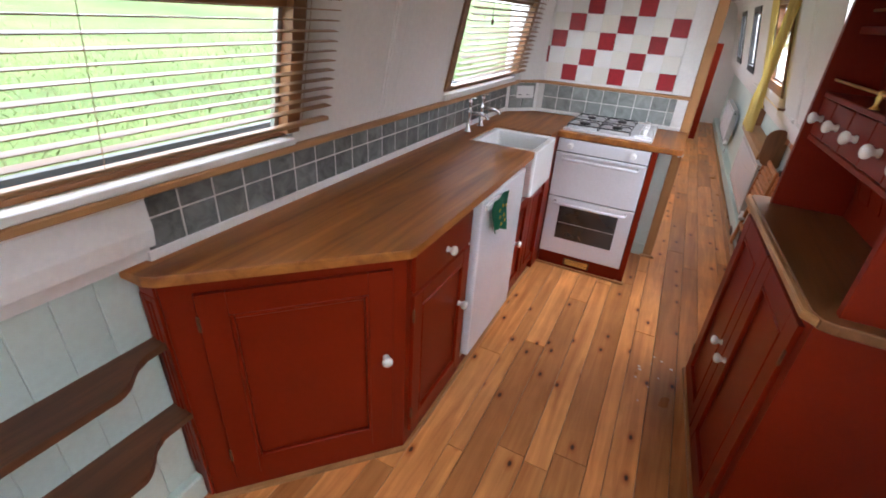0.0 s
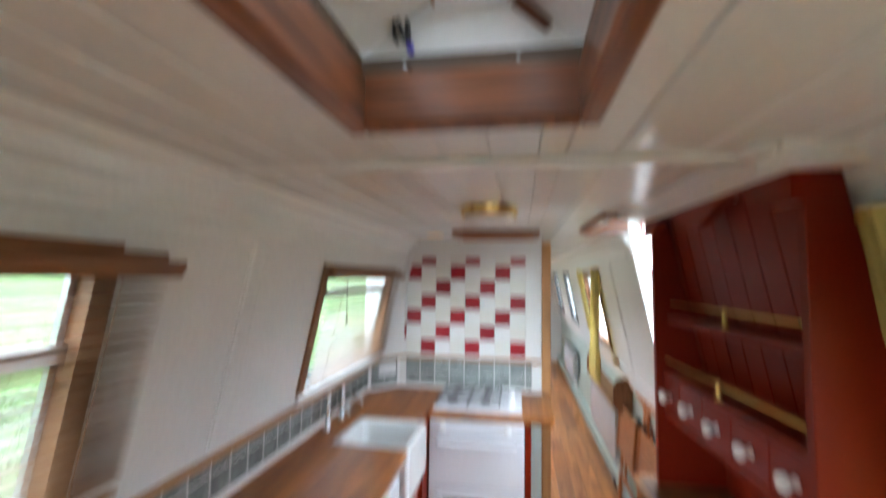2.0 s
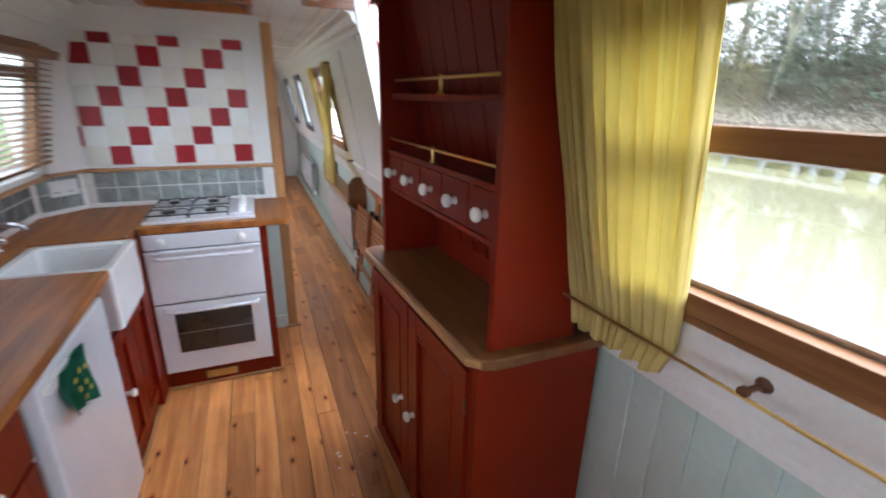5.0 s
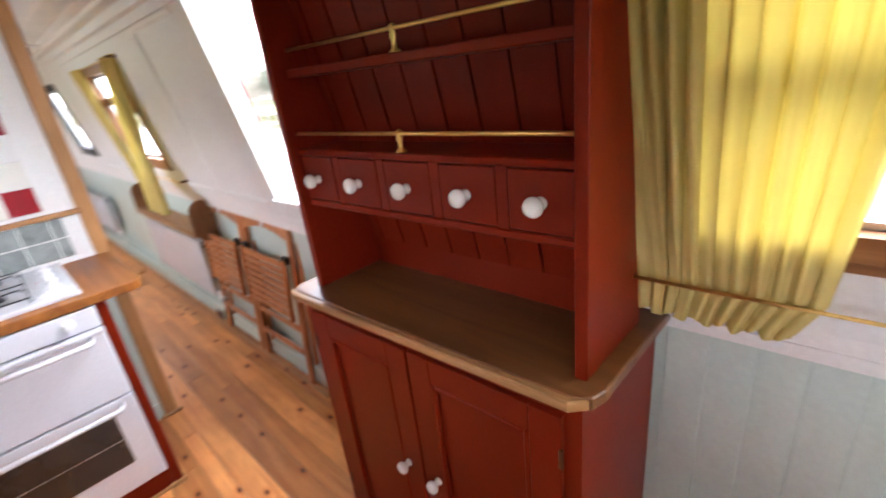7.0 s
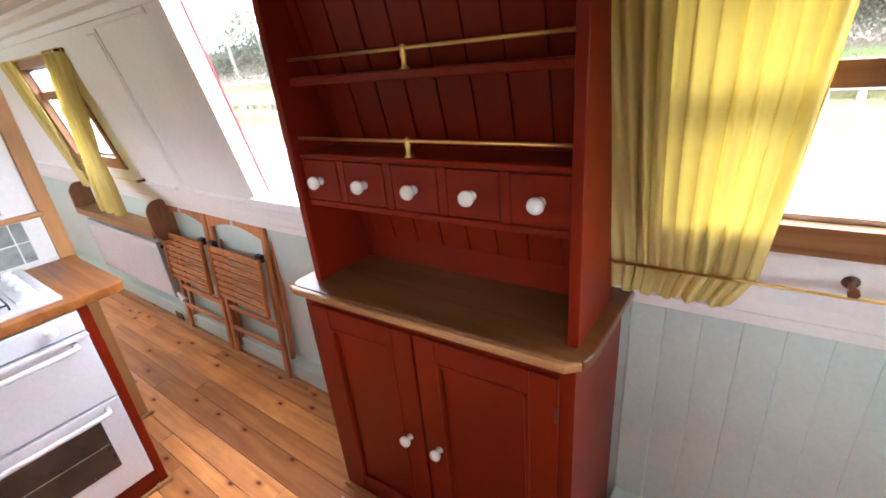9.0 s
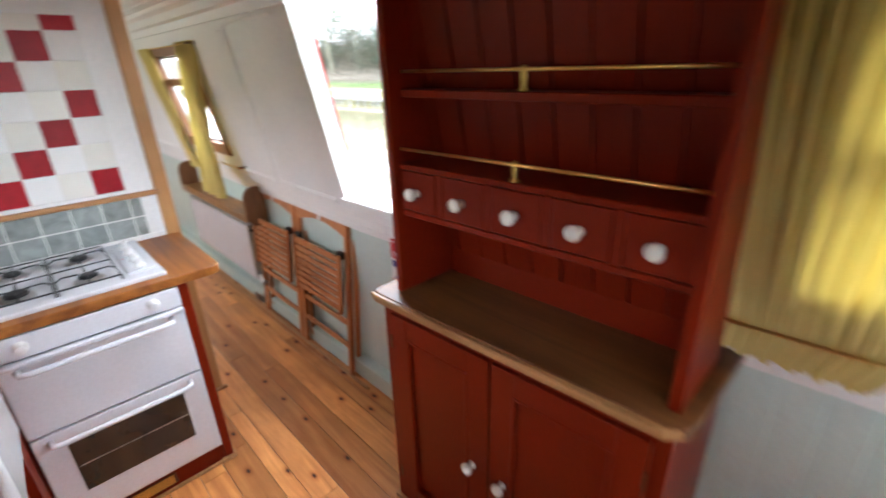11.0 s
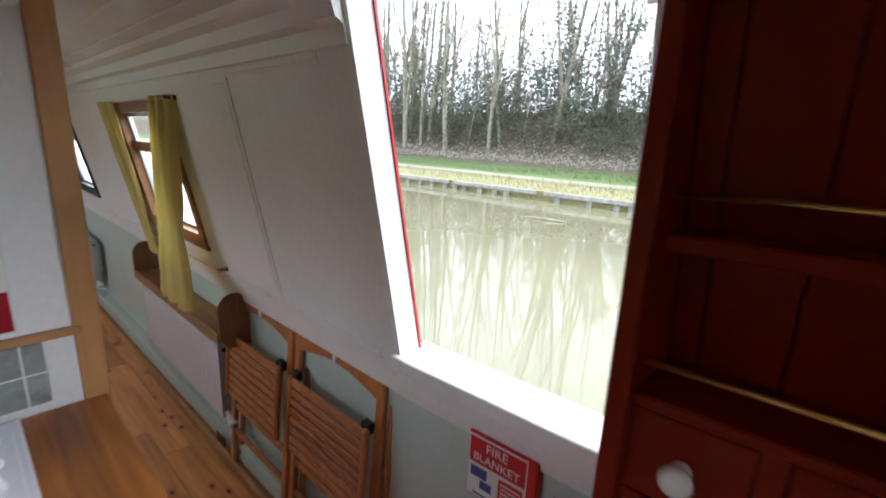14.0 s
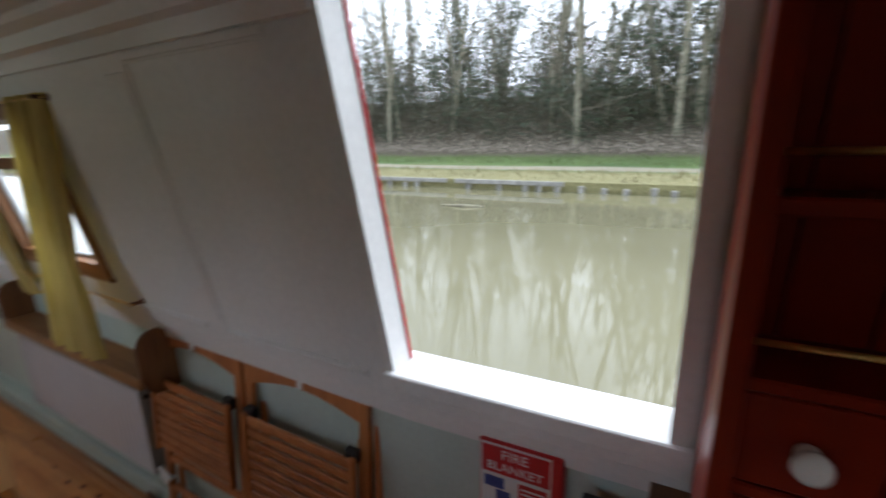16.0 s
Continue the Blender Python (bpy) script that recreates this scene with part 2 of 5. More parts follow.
# ---------------- mesh helpers ----------------
ORG = {}


def finish(bm, name, mat, smooth=False):
    bmesh.ops.recalc_face_normals(bm, faces=bm.faces)
    me = bpy.data.meshes.new(name)
    for f in bm.faces:
        f.smooth = smooth
    bm.to_mesh(me)
    bm.free()
    me.materials.append(mat)
    return me


def thing(name, at, label, category, group="", kind=""):
    ob = new(name)
    ob.location = at
    ob.empty_display_size = 0.05
    ORG[ob] = Vector(at)
    return tagged(ob, label, category, group, kind)


def flare(bm):
    """The cabin side opens out a little towards the stern."""
    for v in bm.verts:
        if 1.25 < v.co.x < 2.2 and v.co.y < -0.6:
            v.co.x += 0.052 * (-0.6 - v.co.y) * min(1.0, (v.co.x - 1.25) / 0.15)


def part(name, bm, mat, parent, label="", smooth=False):
    flare(bm)
    o = ORG[parent]
    bmesh.ops.translate(bm, vec=-o, verts=bm.verts)
    ob = new(name, finish(bm, name, mat, smooth))
    ob.parent = parent
    ORG[ob] = o
    return tagged(ob, label)


def solo(name, bm, mat, label, category, kind="", at=(0, 0, 0), smooth=False, group=""):
    flare(bm)
    bmesh.ops.translate(bm, vec=-Vector(at), verts=bm.verts)
    ob = new(name, finish(bm, name, mat, smooth))
    ob.location = at
    ORG[ob] = Vector(at)
    return tagged(ob, label, category, group, kind)


def piece(name, me, parent, at, rot=None):
    ob = new(name, me)
    ob.parent = parent
    ob.location = Vector(at) - ORG[parent]
    if rot:
        ob.rotation_euler = rot
    return ob


def box(x0, x1, y0, y1, z0, z1, bev=0.0, bm=None, seg=1):
    bm = bm or bmesh.new()
    vs = [bm.verts.new((x, y, z)) for z in (z0, z1) for y in (y0, y1) for x in (x0, x1)]
    fs = [bm.faces.new([vs[i] for i in q]) for q in ((0, 2, 3, 1), (4, 5, 7, 6), (0, 1, 5, 4), (2, 6, 7, 3), (0, 4, 6, 2), (1, 3, 7, 5))]
    if bev:
        es = list({e for f in fs for e in f.edges})
        bmesh.ops.bevel(bm, geom=es, offset=bev, segments=seg, affect="EDGES", profile=0.7)
    return bm


def prism(pts, a0, a1, axis="z", bev=0.0, bm=None, seg=1):
    """A polygon of pts pushed along an axis from a0 to a1."""
    bm = bm or bmesh.new()
    put = {"z": lambda p, a: (p[0], p[1], a), "y": lambda p, a: (p[0], a, p[1]), "x": lambda p, a: (a, p[0], p[1])}[axis]
    lo, hi = [bm.verts.new(put(p, a0)) for p in pts], [bm.verts.new(put(p, a1)) for p in pts]
    fs = [bm.faces.new(lo[::-1]), bm.faces.new(hi)]
    k = len(pts)
    fs += [bm.faces.new((lo[i], lo[(i + 1) % k], hi[(i + 1) % k], hi[i])) for i in range(k)]
    if bev:
        es = list({e for f in fs[:2] for e in f.edges})
        bmesh.ops.bevel(bm, geom=es, offset=bev, segments=seg, affect="EDGES", profile=0.6)
    return bm


def tube(pts, r, bm=None, n=10, caps=True):
    """A round rod along a line of points; r is one radius or one a point."""
    bm = bm or bmesh.new()
    pts = [Vector(p) for p in pts]
    rs = r if isinstance(r, (list, tuple)) else [r] * len(pts)
    rings, up = [], None
    for i, p in enumerate(pts):
        d = (pts[min(i + 1, len(pts) - 1)] - pts[max(i - 1, 0)]).normalized()
        if up is None:
            up = d.orthogonal().normalized()
        up = (up - d * up.dot(d)).normalized()
        side = d.cross(up)
        rings.append([bm.verts.new(p + (up * math.cos(a) + side * math.sin(a)) * rs[i]) for a in [2 * math.pi * k / n for k in range(n)]])
    for a, b in zip(rings, rings[1:]):
        for k in range(n):
            bm.faces.new((a[k], a[(k + 1) % n], b[(k + 1) % n], b[k]))
    if caps:
        bm.faces.new(rings[0][::-1])
        bm.faces.new(rings[-1])
    return bm


def lathe(profile, at, axis="z", n=20, bm=None):
    """A turned shape: profile of (distance along the axis, radius)."""
    d = {"x": Vector((1, 0, 0)), "y": Vector((0, 1, 0)), "z": Vector((0, 0, 1)), "-x": Vector((-1, 0, 0)), "-y": Vector((0, -1, 0))}.get(axis)
    d = d if d is not None else Vector(axis).normalized()
    return tube_profile(profile, Vector(at), d, n, bm)


def tube_profile(profile, at, d, n, bm=None):
    bm = bm or bmesh.new()
    u = d.orthogonal().normalized()
    w = d.cross(u)
    rings = [[bm.verts.new(at + d * s + (u * math.cos(a) + w * math.sin(a)) * max(r, 0.0004)) for a in [2 * math.pi * k / n for k in range(n)]] for s, r in profile]
    for a, b in zip(rings, rings[1:]):
        for k in range(n):
            bm.faces.new((a[k], a[(k + 1) % n], b[(k + 1) % n], b[k]))
    bm.faces.new(rings[0][::-1])
    bm.faces.new(rings[-1])
    return bm


def knob_bm(at, d, s=1.0):
    return lathe([(0, 0.011 * s), (0.003 * s, 0.012 * s), (0.009 * s, 0.008 * s), (0.015 * s, 0.010 * s), (0.021 * s, 0.017 * s), (0.028 * s, 0.0185 * s), (0.034 * s, 0.016 * s), (0.038 * s, 0.009 * s), (0.039 * s, 0.001)], at, d, 18)


def xr(z):
    return 1.735 - 0.205 * (z - 1.06)


def xl(z):
    return 0.10 + 0.205 * (z - 1.11)


def slant(bm, side, y0, y1, z0, z1, inset, thick):
    """A slab lying along a leaning cabin side: inset moves its face into the room, thick goes outwards."""
    f = (lambda z: xr(z) - inset) if side == "R" else (lambda z: xl(z) + inset)
    s = 1 if side == "R" else -1
    vs = []
    for z in (z0, z1):
        for y in (y0, y1):
            vs += [bm.verts.new((f(z), y, z)), bm.verts.new((f(z) + s * thick, y, z))]
    for q in ((0, 1, 3, 2), (4, 6, 7, 5), (0, 4, 5, 1), (2, 3, 7, 6), (0, 2, 6, 4), (1, 5, 7, 3)):
        bm.faces.new([vs[i] for i in q])
    return bm


YB, YF, ROOF = -4.6, 6.2, 1.915


def leaning_wall(side, openings, z0, z1):
    bm = bmesh.new()
    y = YB
    for (a, b, c, d) in sorted(openings):
        slant(bm, side, y, a, z0, z1, 0, 0.055)
        slant(bm, side, a, b, z0, c, 0, 0.055)
        if d < z1:
            slant(bm, side, a, b, d, z1, 0, 0.055)
        y = b
    slant(bm, side, y, YF, z0, z1, 0, 0.055)
    bmesh.ops.remove_doubles(bm, verts=bm.verts, dist=0.0004)
    return bm


# ---------------- structure ----------------
W1 = (-3.45, -2.27, 1.132, 1.70)
W2 = (-1.29, -0.27, 1.14, 1.685)
W3 = (-1.208, -0.61, 1.05, 1.95)
W4 = (0.62, 1.33, 1.13, 1.71)
W5 = (-3.45, -2.16, 1.14, 1.70)
W6 = (2.62, 3.25, 1.13, 1.71)
# W8 and W9 are made up, out of view, to let light into the passage
W8 = (0.7, 1.9, 1.15, 1.70)
W9 = (3.0, 4.2, 1.15, 1.70)
W7 = (4.30, 4.95, 1.13, 1.71)
wall_r = solo("wall_right_upper", leaning_wall("R", [W3, W4, W5, W6, W7], 0.97, 1.95), CREAM, "cream painted leaning cabin side with window openings", "wall", "structure")
wall_l = solo("wall_left_upper", leaning_wall("L", [W1, W2, W8, W9], 1.09, 1.95), CREAM, "cream painted leaning cabin side with window openings", "wall", "structure")
floor = solo("floor", box(-0.2, 1.95, YB, YF, -0.08, -0.021), SHADOWGAP, "knotty golden pine plank floor with dark joints", "floor", "structure")
wall_rl = solo("wall_right_lower", box(1.842, 1.90, -0.6, YF, -0.05, 0.985, 0, box(1.842, 1.90, YB, -0.6, -0.05, 0.985)), GREEN, "pale green painted lower cabin side", "wall", "structure")
wall_ll = solo("wall_left_lower", box(-0.09, -0.012, YB, 0.0, -0.05, 1.09), GREEN, "pale green painted boarded lower cabin side", "wall", "structure")
# unseen end wall; its opening is made up to light dresser and floor
bm = box(-0.12, 0.55, YB - 0.05, YB, -0.05, 2.0)
box(1.3, 1.92, YB - 0.05, YB, -0.05, 2.0, 0, bm)
box(0.55, 1.3, YB - 0.05, YB, 1.72, 2.0, 0, bm)
box(0.55, 1.3, YB - 0.05, YB, -0.05, 1.12, 0, bm)
solo("wall_back", bm, CREAM, "plain cream end wall with an added opening that lets daylight in", "wall", "structure")
solo("wall_far", box(-0.12, 1.92, YF, YF + 0.05, -0.05, 2.0), CREAM, "plain cream far end wall", "wall", "structure")
solo("wall_far_left", box(0.03, 0.09, 0.046, YF, -0.05, 1.12), CREAM, "plain cream cabin side beyond the bulkhead", "wall", "structure")

# gunwale ledge, moulded, on both sides
solo("ledge_right", prism([(1.842, 0.865), (1.818, 0.867), (1.812, 0.90), (1.792, 0.915), (1.786, 0.955), (1.764, 0.965), (1.752, 0.992), (1.80, 1.0), (1.842, 1.0)], -0.6, YF, "y", 0, prism([(1.842, 0.865), (1.818, 0.867), (1.812, 0.90), (1.792, 0.915), (1.786, 0.955), (1.764, 0.965), (1.752, 0.992), (1.80, 1.0), (1.842, 1.0)], YB, -0.6, "y")), WHITE, "white gloss moulded ledge along the cabin side", "trim", "structure")
solo("ledge_left", prism([(-0.012, 0.90), (0.035, 0.905), (0.045, 0.94), (0.075, 0.955), (0.083, 1.0), (0.075, 1.07), (0.098, 1.10), (0.07, 1.14), (-0.012, 1.12)], YB, -2.715, "y"), WHITE, "white gloss moulded ledge along the cabin side", "trim", "structure")

# ceiling: boards, cross battens and coving in one mesh
SKX0, SKX1, SKY0, SKY1 = 0.752, 1.106, -3.55, -2.32
cb = bmesh.new()


def board_run(x0, x1, y0, y1):
    x = x0
    while x < x1 - 0.004:
        e = min(x + 0.1, x1)
        if x1 - e < 0.02:
            e = x1
        c = 0.018 * (abs((x + e) / 2 - 0.91) / 0.65) ** 2
        box(x, e, y0, y1, ROOF - c, ROOF + 0.02 - c, 0.0026, cb)
        x = e


board_run(0.2, SKX0, YB, YF)
board_run(SKX1, 1.33, YB, YF)
board_run(1.33, 1.64, YB, -1.208)
board_run(1.33, 1.64, -0.61, YF)
board_run(SKX0, SKX1, YB, SKY0)
board_run(SKX0, SKX1, SKY1, YF)
box(0.15, SKX0, YB, YF, ROOF + 0.02, ROOF + 0.05, 0, cb)
box(SKX1, 1.33, YB, YF, ROOF + 0.02, ROOF + 0.05, 0, cb)
box(1.33, 1.70, YB, -1.208, ROOF + 0.02, ROOF + 0.05, 0, cb)
box(1.33, 1.70, -0.61, YF, ROOF + 0.02, ROOF + 0.05, 0, cb)
box(SKX0, SKX1, YB, SKY0, ROOF + 0.02, ROOF + 0.05, 0, cb)
box(SKX0, SKX1, SKY1, YF, ROOF + 0.02, ROOF + 0.05, 0, cb)
for yb in (-2.05, -3.9, 1.6, 3.4):
    box(0.22, 1.60, yb - 0.022, yb + 0.022, ROOF - 0.022, ROOF + 0.0, 0.006, cb)
box(1.325, 1.69, -1.20, -0.595, ROOF + 0.12, ROOF + 0.15, 0, cb)
solo("ceiling", cb, CEIL, "glossy off-white boarded ceiling with cross battens", "ceiling", "structure")
for nm, pts, ya, yb in (("coving_left", [(0.225, 1.79), (0.242, 1.795), (0.25, 1.83), (0.268, 1.84), (0.28, 1.872), (0.312, 1.885), (0.33, 1.918), (0.24, 1.93)], YB, 0.0),
                        ("coving_right", [(1.592, 1.79), (1.575, 1.795), (1.567, 1.83), (1.549, 1.84), (1.537, 1.872), (1.505, 1.885), (1.487, 1.918), (1.577, 1.93)], YB, -1.18),
                        ("coving_right", [(1.592, 1.79), (1.575, 1.795), (1.567, 1.83), (1.549, 1.84), (1.537, 1.872), (1.505, 1.885), (1.487, 1.918), (1.577, 1.93)], -0.61, YF)):
    solo(nm, prism(pts, ya, yb, "y"), WHITE, "white moulded coving between cabin side and ceiling", "trim", "structure")

# bulkhead with diagonal corner
bulk = solo("bulkhead", box(-0.06, 1.158, 0.0, 0.045, 0.0, 1.93), CREAM, "cream painted cross wall of the galley", "wall", "structure")
solo("bulkhead_post", box(1.158, 1.216, -0.012, 0.06, 0.0, 1.885, 0.004), OAKX, "light oak edge post at the bulkhead's end", "trim", "structure")
solo("bulkhead_skirting", box(1.082, 1.157, -0.016, 0.0, 0.0, 0.09, 0.003), GREEN, "pale green skirting below the bulkhead", "baseboard", "structure")
solo("bulkhead_lower_panel", box(1.08, 1.157, -0.006, 0.0, 0.09, 0.87), GREEN, "pale green panel beside the oven", "wall", "structure")
solo("corner_panel", prism([(0.0, 0.0), (0.0, -0.2), (0.043, -0.2), (0.205, -0.012), (0.205, 0.0)], 0.9, 1.1, "z"), CREAM, "cream diagonal corner panel behind the worktop", "wall", "structure")
solo("corner_panel", prism([(0.06, 0.0), (0.09, -0.17), (0.12, -0.17), (0.235, -0.006), (0.235, 0.0)], 1.112, 1.9, "z"), CREAM, "cream diagonal corner panel above the dado", "wall", "structure")
solo("splash_wall", box(-0.012, 0.032, -2.72, 0.0, 0.87, 1.09), CREAM, "cream panel behind the tiles", "wall", "structure")
# skirting along the passage
solo("baseboard_right", box(1.757, 1.842, YB, -2.11, 0.0, 0.105, 0.006), GREEN, "pale green boxed skirting", "baseboard", "structure")
solo("baseboard_right", box(1.757, 1.842, -1.205, YF, 0.0, 0.105, 0.006), GREEN, "pale green boxed skirting", "baseboard", "structure")
solo("quadrant_trim", prism([(1.757, 0.0), (1.745, 0.0), (1.746, 0.01), (1.757, 0.016)], -0.6, YF, "y"), TRIMW, "thin oak strip at the foot of the skirting", "trim", "structure")
solo("baseboard_left", box(-0.012, 0.03, YB, -2.74, 0.0, 0.1, 0.006), GREEN, "pale green skirting", "baseboard", "structure")

# panel mouldings on the leaning sides
def strip(side, y0, y1, z0, z1, proud=0.008, soft=0.012):
    """A raised band with sloping, moulded edges."""
    f = (lambda z, d: xr(z) - d) if side == "R" else (lambda z, d: xl(z) + d)
    bm = bmesh.new()
    rings = []
    for k, d in ((0.0, -0.003), (0.0, proud * 0.35), (0.45, proud * 0.5), (0.6, proud * 0.9), (1.0, proud)):
        e = soft * k
        rings.append([bm.verts.new((f(z, d), y, z)) for y, z in ((y0 + e, z0 + e), (y1 - e, z0 + e), (y1 - e, z1 - e), (y0 + e, z1 - e))])
    for p, q in zip(rings, rings[1:]):
        for i in range(4):
            bm.faces.new((p[i], p[(i + 1) % 4], q[(i + 1) % 4], q[i]))
    bm.faces.new(rings[-1])
    solo("panel_strip", bm, CREAM, "cream raised strip on the cabin side", "trim", "structure")


strip("L", -1.82, -1.735, 1.12, 1.752, 0.010, 0.022)
strip("L", -3.5, -0.15, 1.755, 1.79)
strip("R", 0.0, 0.115, 1.042, 1.766, 0.009, 0.03)
strip("R", -0.485, 0.01, 1.768, 1.797, 0.006)
strip("R", -0.54, 0.0, 1.015, 1.04, 0.012)
strip("R", 0.10, 0.55, 1.015, 1.04, 0.012)
strip("R", 1.45, 2.45, 1.015, 1.04, 0.012)

# ---------------- windows ----------------
def window(nm, side, w, mat, transom=0.0, glazed=True, label="wood-framed cabin window", white_sill=False):
    y0, y1, z0, z1 = w
    t = thing(nm, ((xr if side == "R" else xl)(z0), (y0 + y1) / 2, z0), label, "window", "", "structure")
    fw = 0.035
    fb = 0.018 if white_sill else fw
    bm = bmesh.new()
    for a, b, c, d in ((y0 - 0.012, y1 + 0.012, z1 - fw, z1 + 0.012), (y0 - 0.012, y0 + fw, z0 + fb, z1 - fw), (y1 - fw, y1 + 0.012, z0 + fb, z1 - fw)):
        slant(bm, side, a, b, c, d, 0.012, 0.05)
    if white_sill:
        slant(bm, side, y0, y1, z0, z0 + fb, -0.028, 0.02)
    else:
        slant(bm, side, y0 - 0.012, y1 + 0.012, z0 - 0.012, z0 + fb, 0.012, 0.05)
    part("window_frame", bm, mat, t)
    if white_sill:
        part("sill_board", box(xl(z0) - 0.05, 0.1195, y0 + 0.002, y1 - 0.002, 1.1125, z0 + 0.002, 0.003), WHITE, t, "white painted sill board")
    if not white_sill:
        part("window_sill", slant(bmesh.new(), side, y0 - 0.02, y1 + 0.02, z0 - 0.03, z0 - 0.012, 0.014, 0.03), mat, t)
    bm = bmesh.new()
    for a, b, c, d in ((y0 + fw, y1 - fw, z0 + fb, z0 + fb + 0.014), (y0 + fw, y1 - fw, z1 - fw - 0.014, z1 - fw), (y0 + fw, y0 + fw + 0.014, z0 + fb + 0.014, z1 - fw - 0.014), (y1 - fw - 0.014, y1 - fw, z0 + fb + 0.014, z1 - fw - 0.014)):
        slant(bm, side, a, b, c, d, -0.026, 0.014)
    part("inner_frame", bm, STEEL, t, "grey metal inner frame")
    if transom:
        part("transom", slant(bmesh.new(), side, y0 + fw, y1 - fw, transom, transom + 0.045, -0.012, 0.03), mat, t)
    if glazed:
        p = part("pane", slant(bmesh.new(), side, y0 + fw, y1 - fw, z0 + fb, z1 - fw, -0.034, 0.003), GLASS, t, "clear glass")
        p.visible_shadow = False
    return t


window("window_1", "L", W1, FRAMEW, 1.475, white_sill=True)
window("window_2", "L", W2, FRAMEW, 1.55, white_sill=True)
# the next two are unseen, added only as light openings
window("window_8", "L", W8, FRAMEW)
window("window_9", "L", W9, FRAMEW)
window("window_4", "R", W4, FRAMEW, 1.50)
window("window_5", "R", W5, FRAMEW, 1.435)
window("window_6", "R", W6, BLACKP, 0, True, "dark-framed cabin window")
window("window_7", "R", W7, BLACKP, 0, True, "dark-framed cabin window")

# open side hatch
t = thing("window_3", (1.735, -0.9, 1.05), "open side hatch with white reveals and a thin red edge", "hatch", "", "structure")
f0, f1, g0, g1 = -1.208, -0.61, 1.05, 1.95
bm = slant(bmesh.new(), "R", f0 - 0.022, f0 + 0.012, g0, g1 - 0.05, 0.012, 0.115)
part("reveal", bm, WHITE, t)
bm = slant(bmesh.new(), "R", f1 - 0.012, f1 + 0.006, g0, g1, 0.004, 0.075)
part("reveal", bm, WHITE, t)
part("sill", box(1.716, 1.846, f0 - 0.03, f1 + 0.012, g0 - 0.034, g0 + 0.008, 0.009, None, 3), WHITE, t)
part("apron", box(1.738, 1.76, f0 - 0.02, f1 + 0.006, g0 - 0.075, g0 - 0.034, 0.004), WHITE, t)
part("red_edge", slant(bmesh.new(), "R", f1 - 0.017, f1 - 0.012, g0 + 0.01, g1, -0.064, 0.006), SIGNRED, t, "thin red painted outer edge")
part("head_lining", box(1.335, 1.56, f1 - 0.014, f1 + 0.0, ROOF - 0.03, ROOF + 0.118, 0.003), MAHOGX, t, "varnished wooden head lining")
part("head_lining", box(1.335, 1.56, f0, f0 + 0.014, ROOF - 0.03, ROOF + 0.118, 0.003), MAHOGX, t, "varnished wooden head lining")
part("head_lining", box(1.322, 1.336, f0, f1, ROOF - 0.03, ROOF + 0.118, 0.003), MAHOG, t, "varnished wooden head lining")

# ---------------- roof light ----------------
t = thing("roof_light", ((SKX0 + SKX1) / 2, -2.9, ROOF), "wood-lined roof light with pitched cream sides and round portholes", "skylight", "", "structure")
z0, z1 = ROOF - 0.008, 1.997
for nm, a in (("lining", (SKX0 - 0.02, SKX0 + 0.002, SKY0, SKY1)), ("lining", (SKX1 - 0.002, SKX1 + 0.02, SKY0, SKY1))):
    part(nm, box(*a, z0, z1, 0.004), MAHOG, t, "varnished mahogany lining board")
for a in ((SKX0 - 0.02, SKX1 + 0.02, SKY1 - 0.004, SKY1 + 0.02), (SKX0 - 0.02, SKX1 + 0.02, SKY0 - 0.02, SKY0 + 0.004)):
    part("lining", box(*a, z0, z1, 0.004), MAHOGX, t, "varnished mahogany lining board")
for a in ((SKX0 - 0.035, SKX0 - 0.004, SKY0 - 0.03, SKY1 + 0.03), (SKX1 + 0.004, SKX1 + 0.035, SKY0 - 0.03, SKY1 + 0.03), (SKX0 - 0.004, SKX1 + 0.004, SKY1 + 0.003, SKY1 + 0.032)):
    part("edge_bead", box(*a, ROOF - 0.014, ROOF + 0.004, 0.005), MAHOG, t)
part("weather_strip", box(SKX0 - 0.015, SKX1 + 0.015, SKY1 + 0.006, SKY1 + 0.03, z1, z1 + 0.032), WEATHER, t, "weathered grey wood strip")
part("weather_strip", box(SKX0 - 0.03, SKX0 - 0.006, SKY0, SKY1, z1, z1 + 0.032), WEATHER, t, "weathered grey wood strip")
part("weather_strip", box(SKX1 + 0.006, SKX1 + 0.03, SKY0, SKY1, z1, z1 + 0.032), WEATHER, t, "weathered grey wood strip")
RZ, SZ = 2.142, 2.028
RL, RR = 0.865, 0.992
part("gable", prism([(SKX0 - 0.03, SZ), (SKX1 + 0.03, SZ), (RR, RZ), (RL, RZ)], SKY1 + 0.028, SKY1 + 0.045, "y"), CREAM, t)
part("gable", prism([(SKX0 - 0.03, SZ), (SKX1 + 0.03, SZ), (RR, RZ), (RL, RZ)], SKY0 - 0.045, SKY0 - 0.028, "y"), CREAM, t)
part("ridge_board", box(RL, RR, SKY0, SKY1 + 0.028, RZ - 0.006, RZ + 0.012, 0.002), CREAM, t)


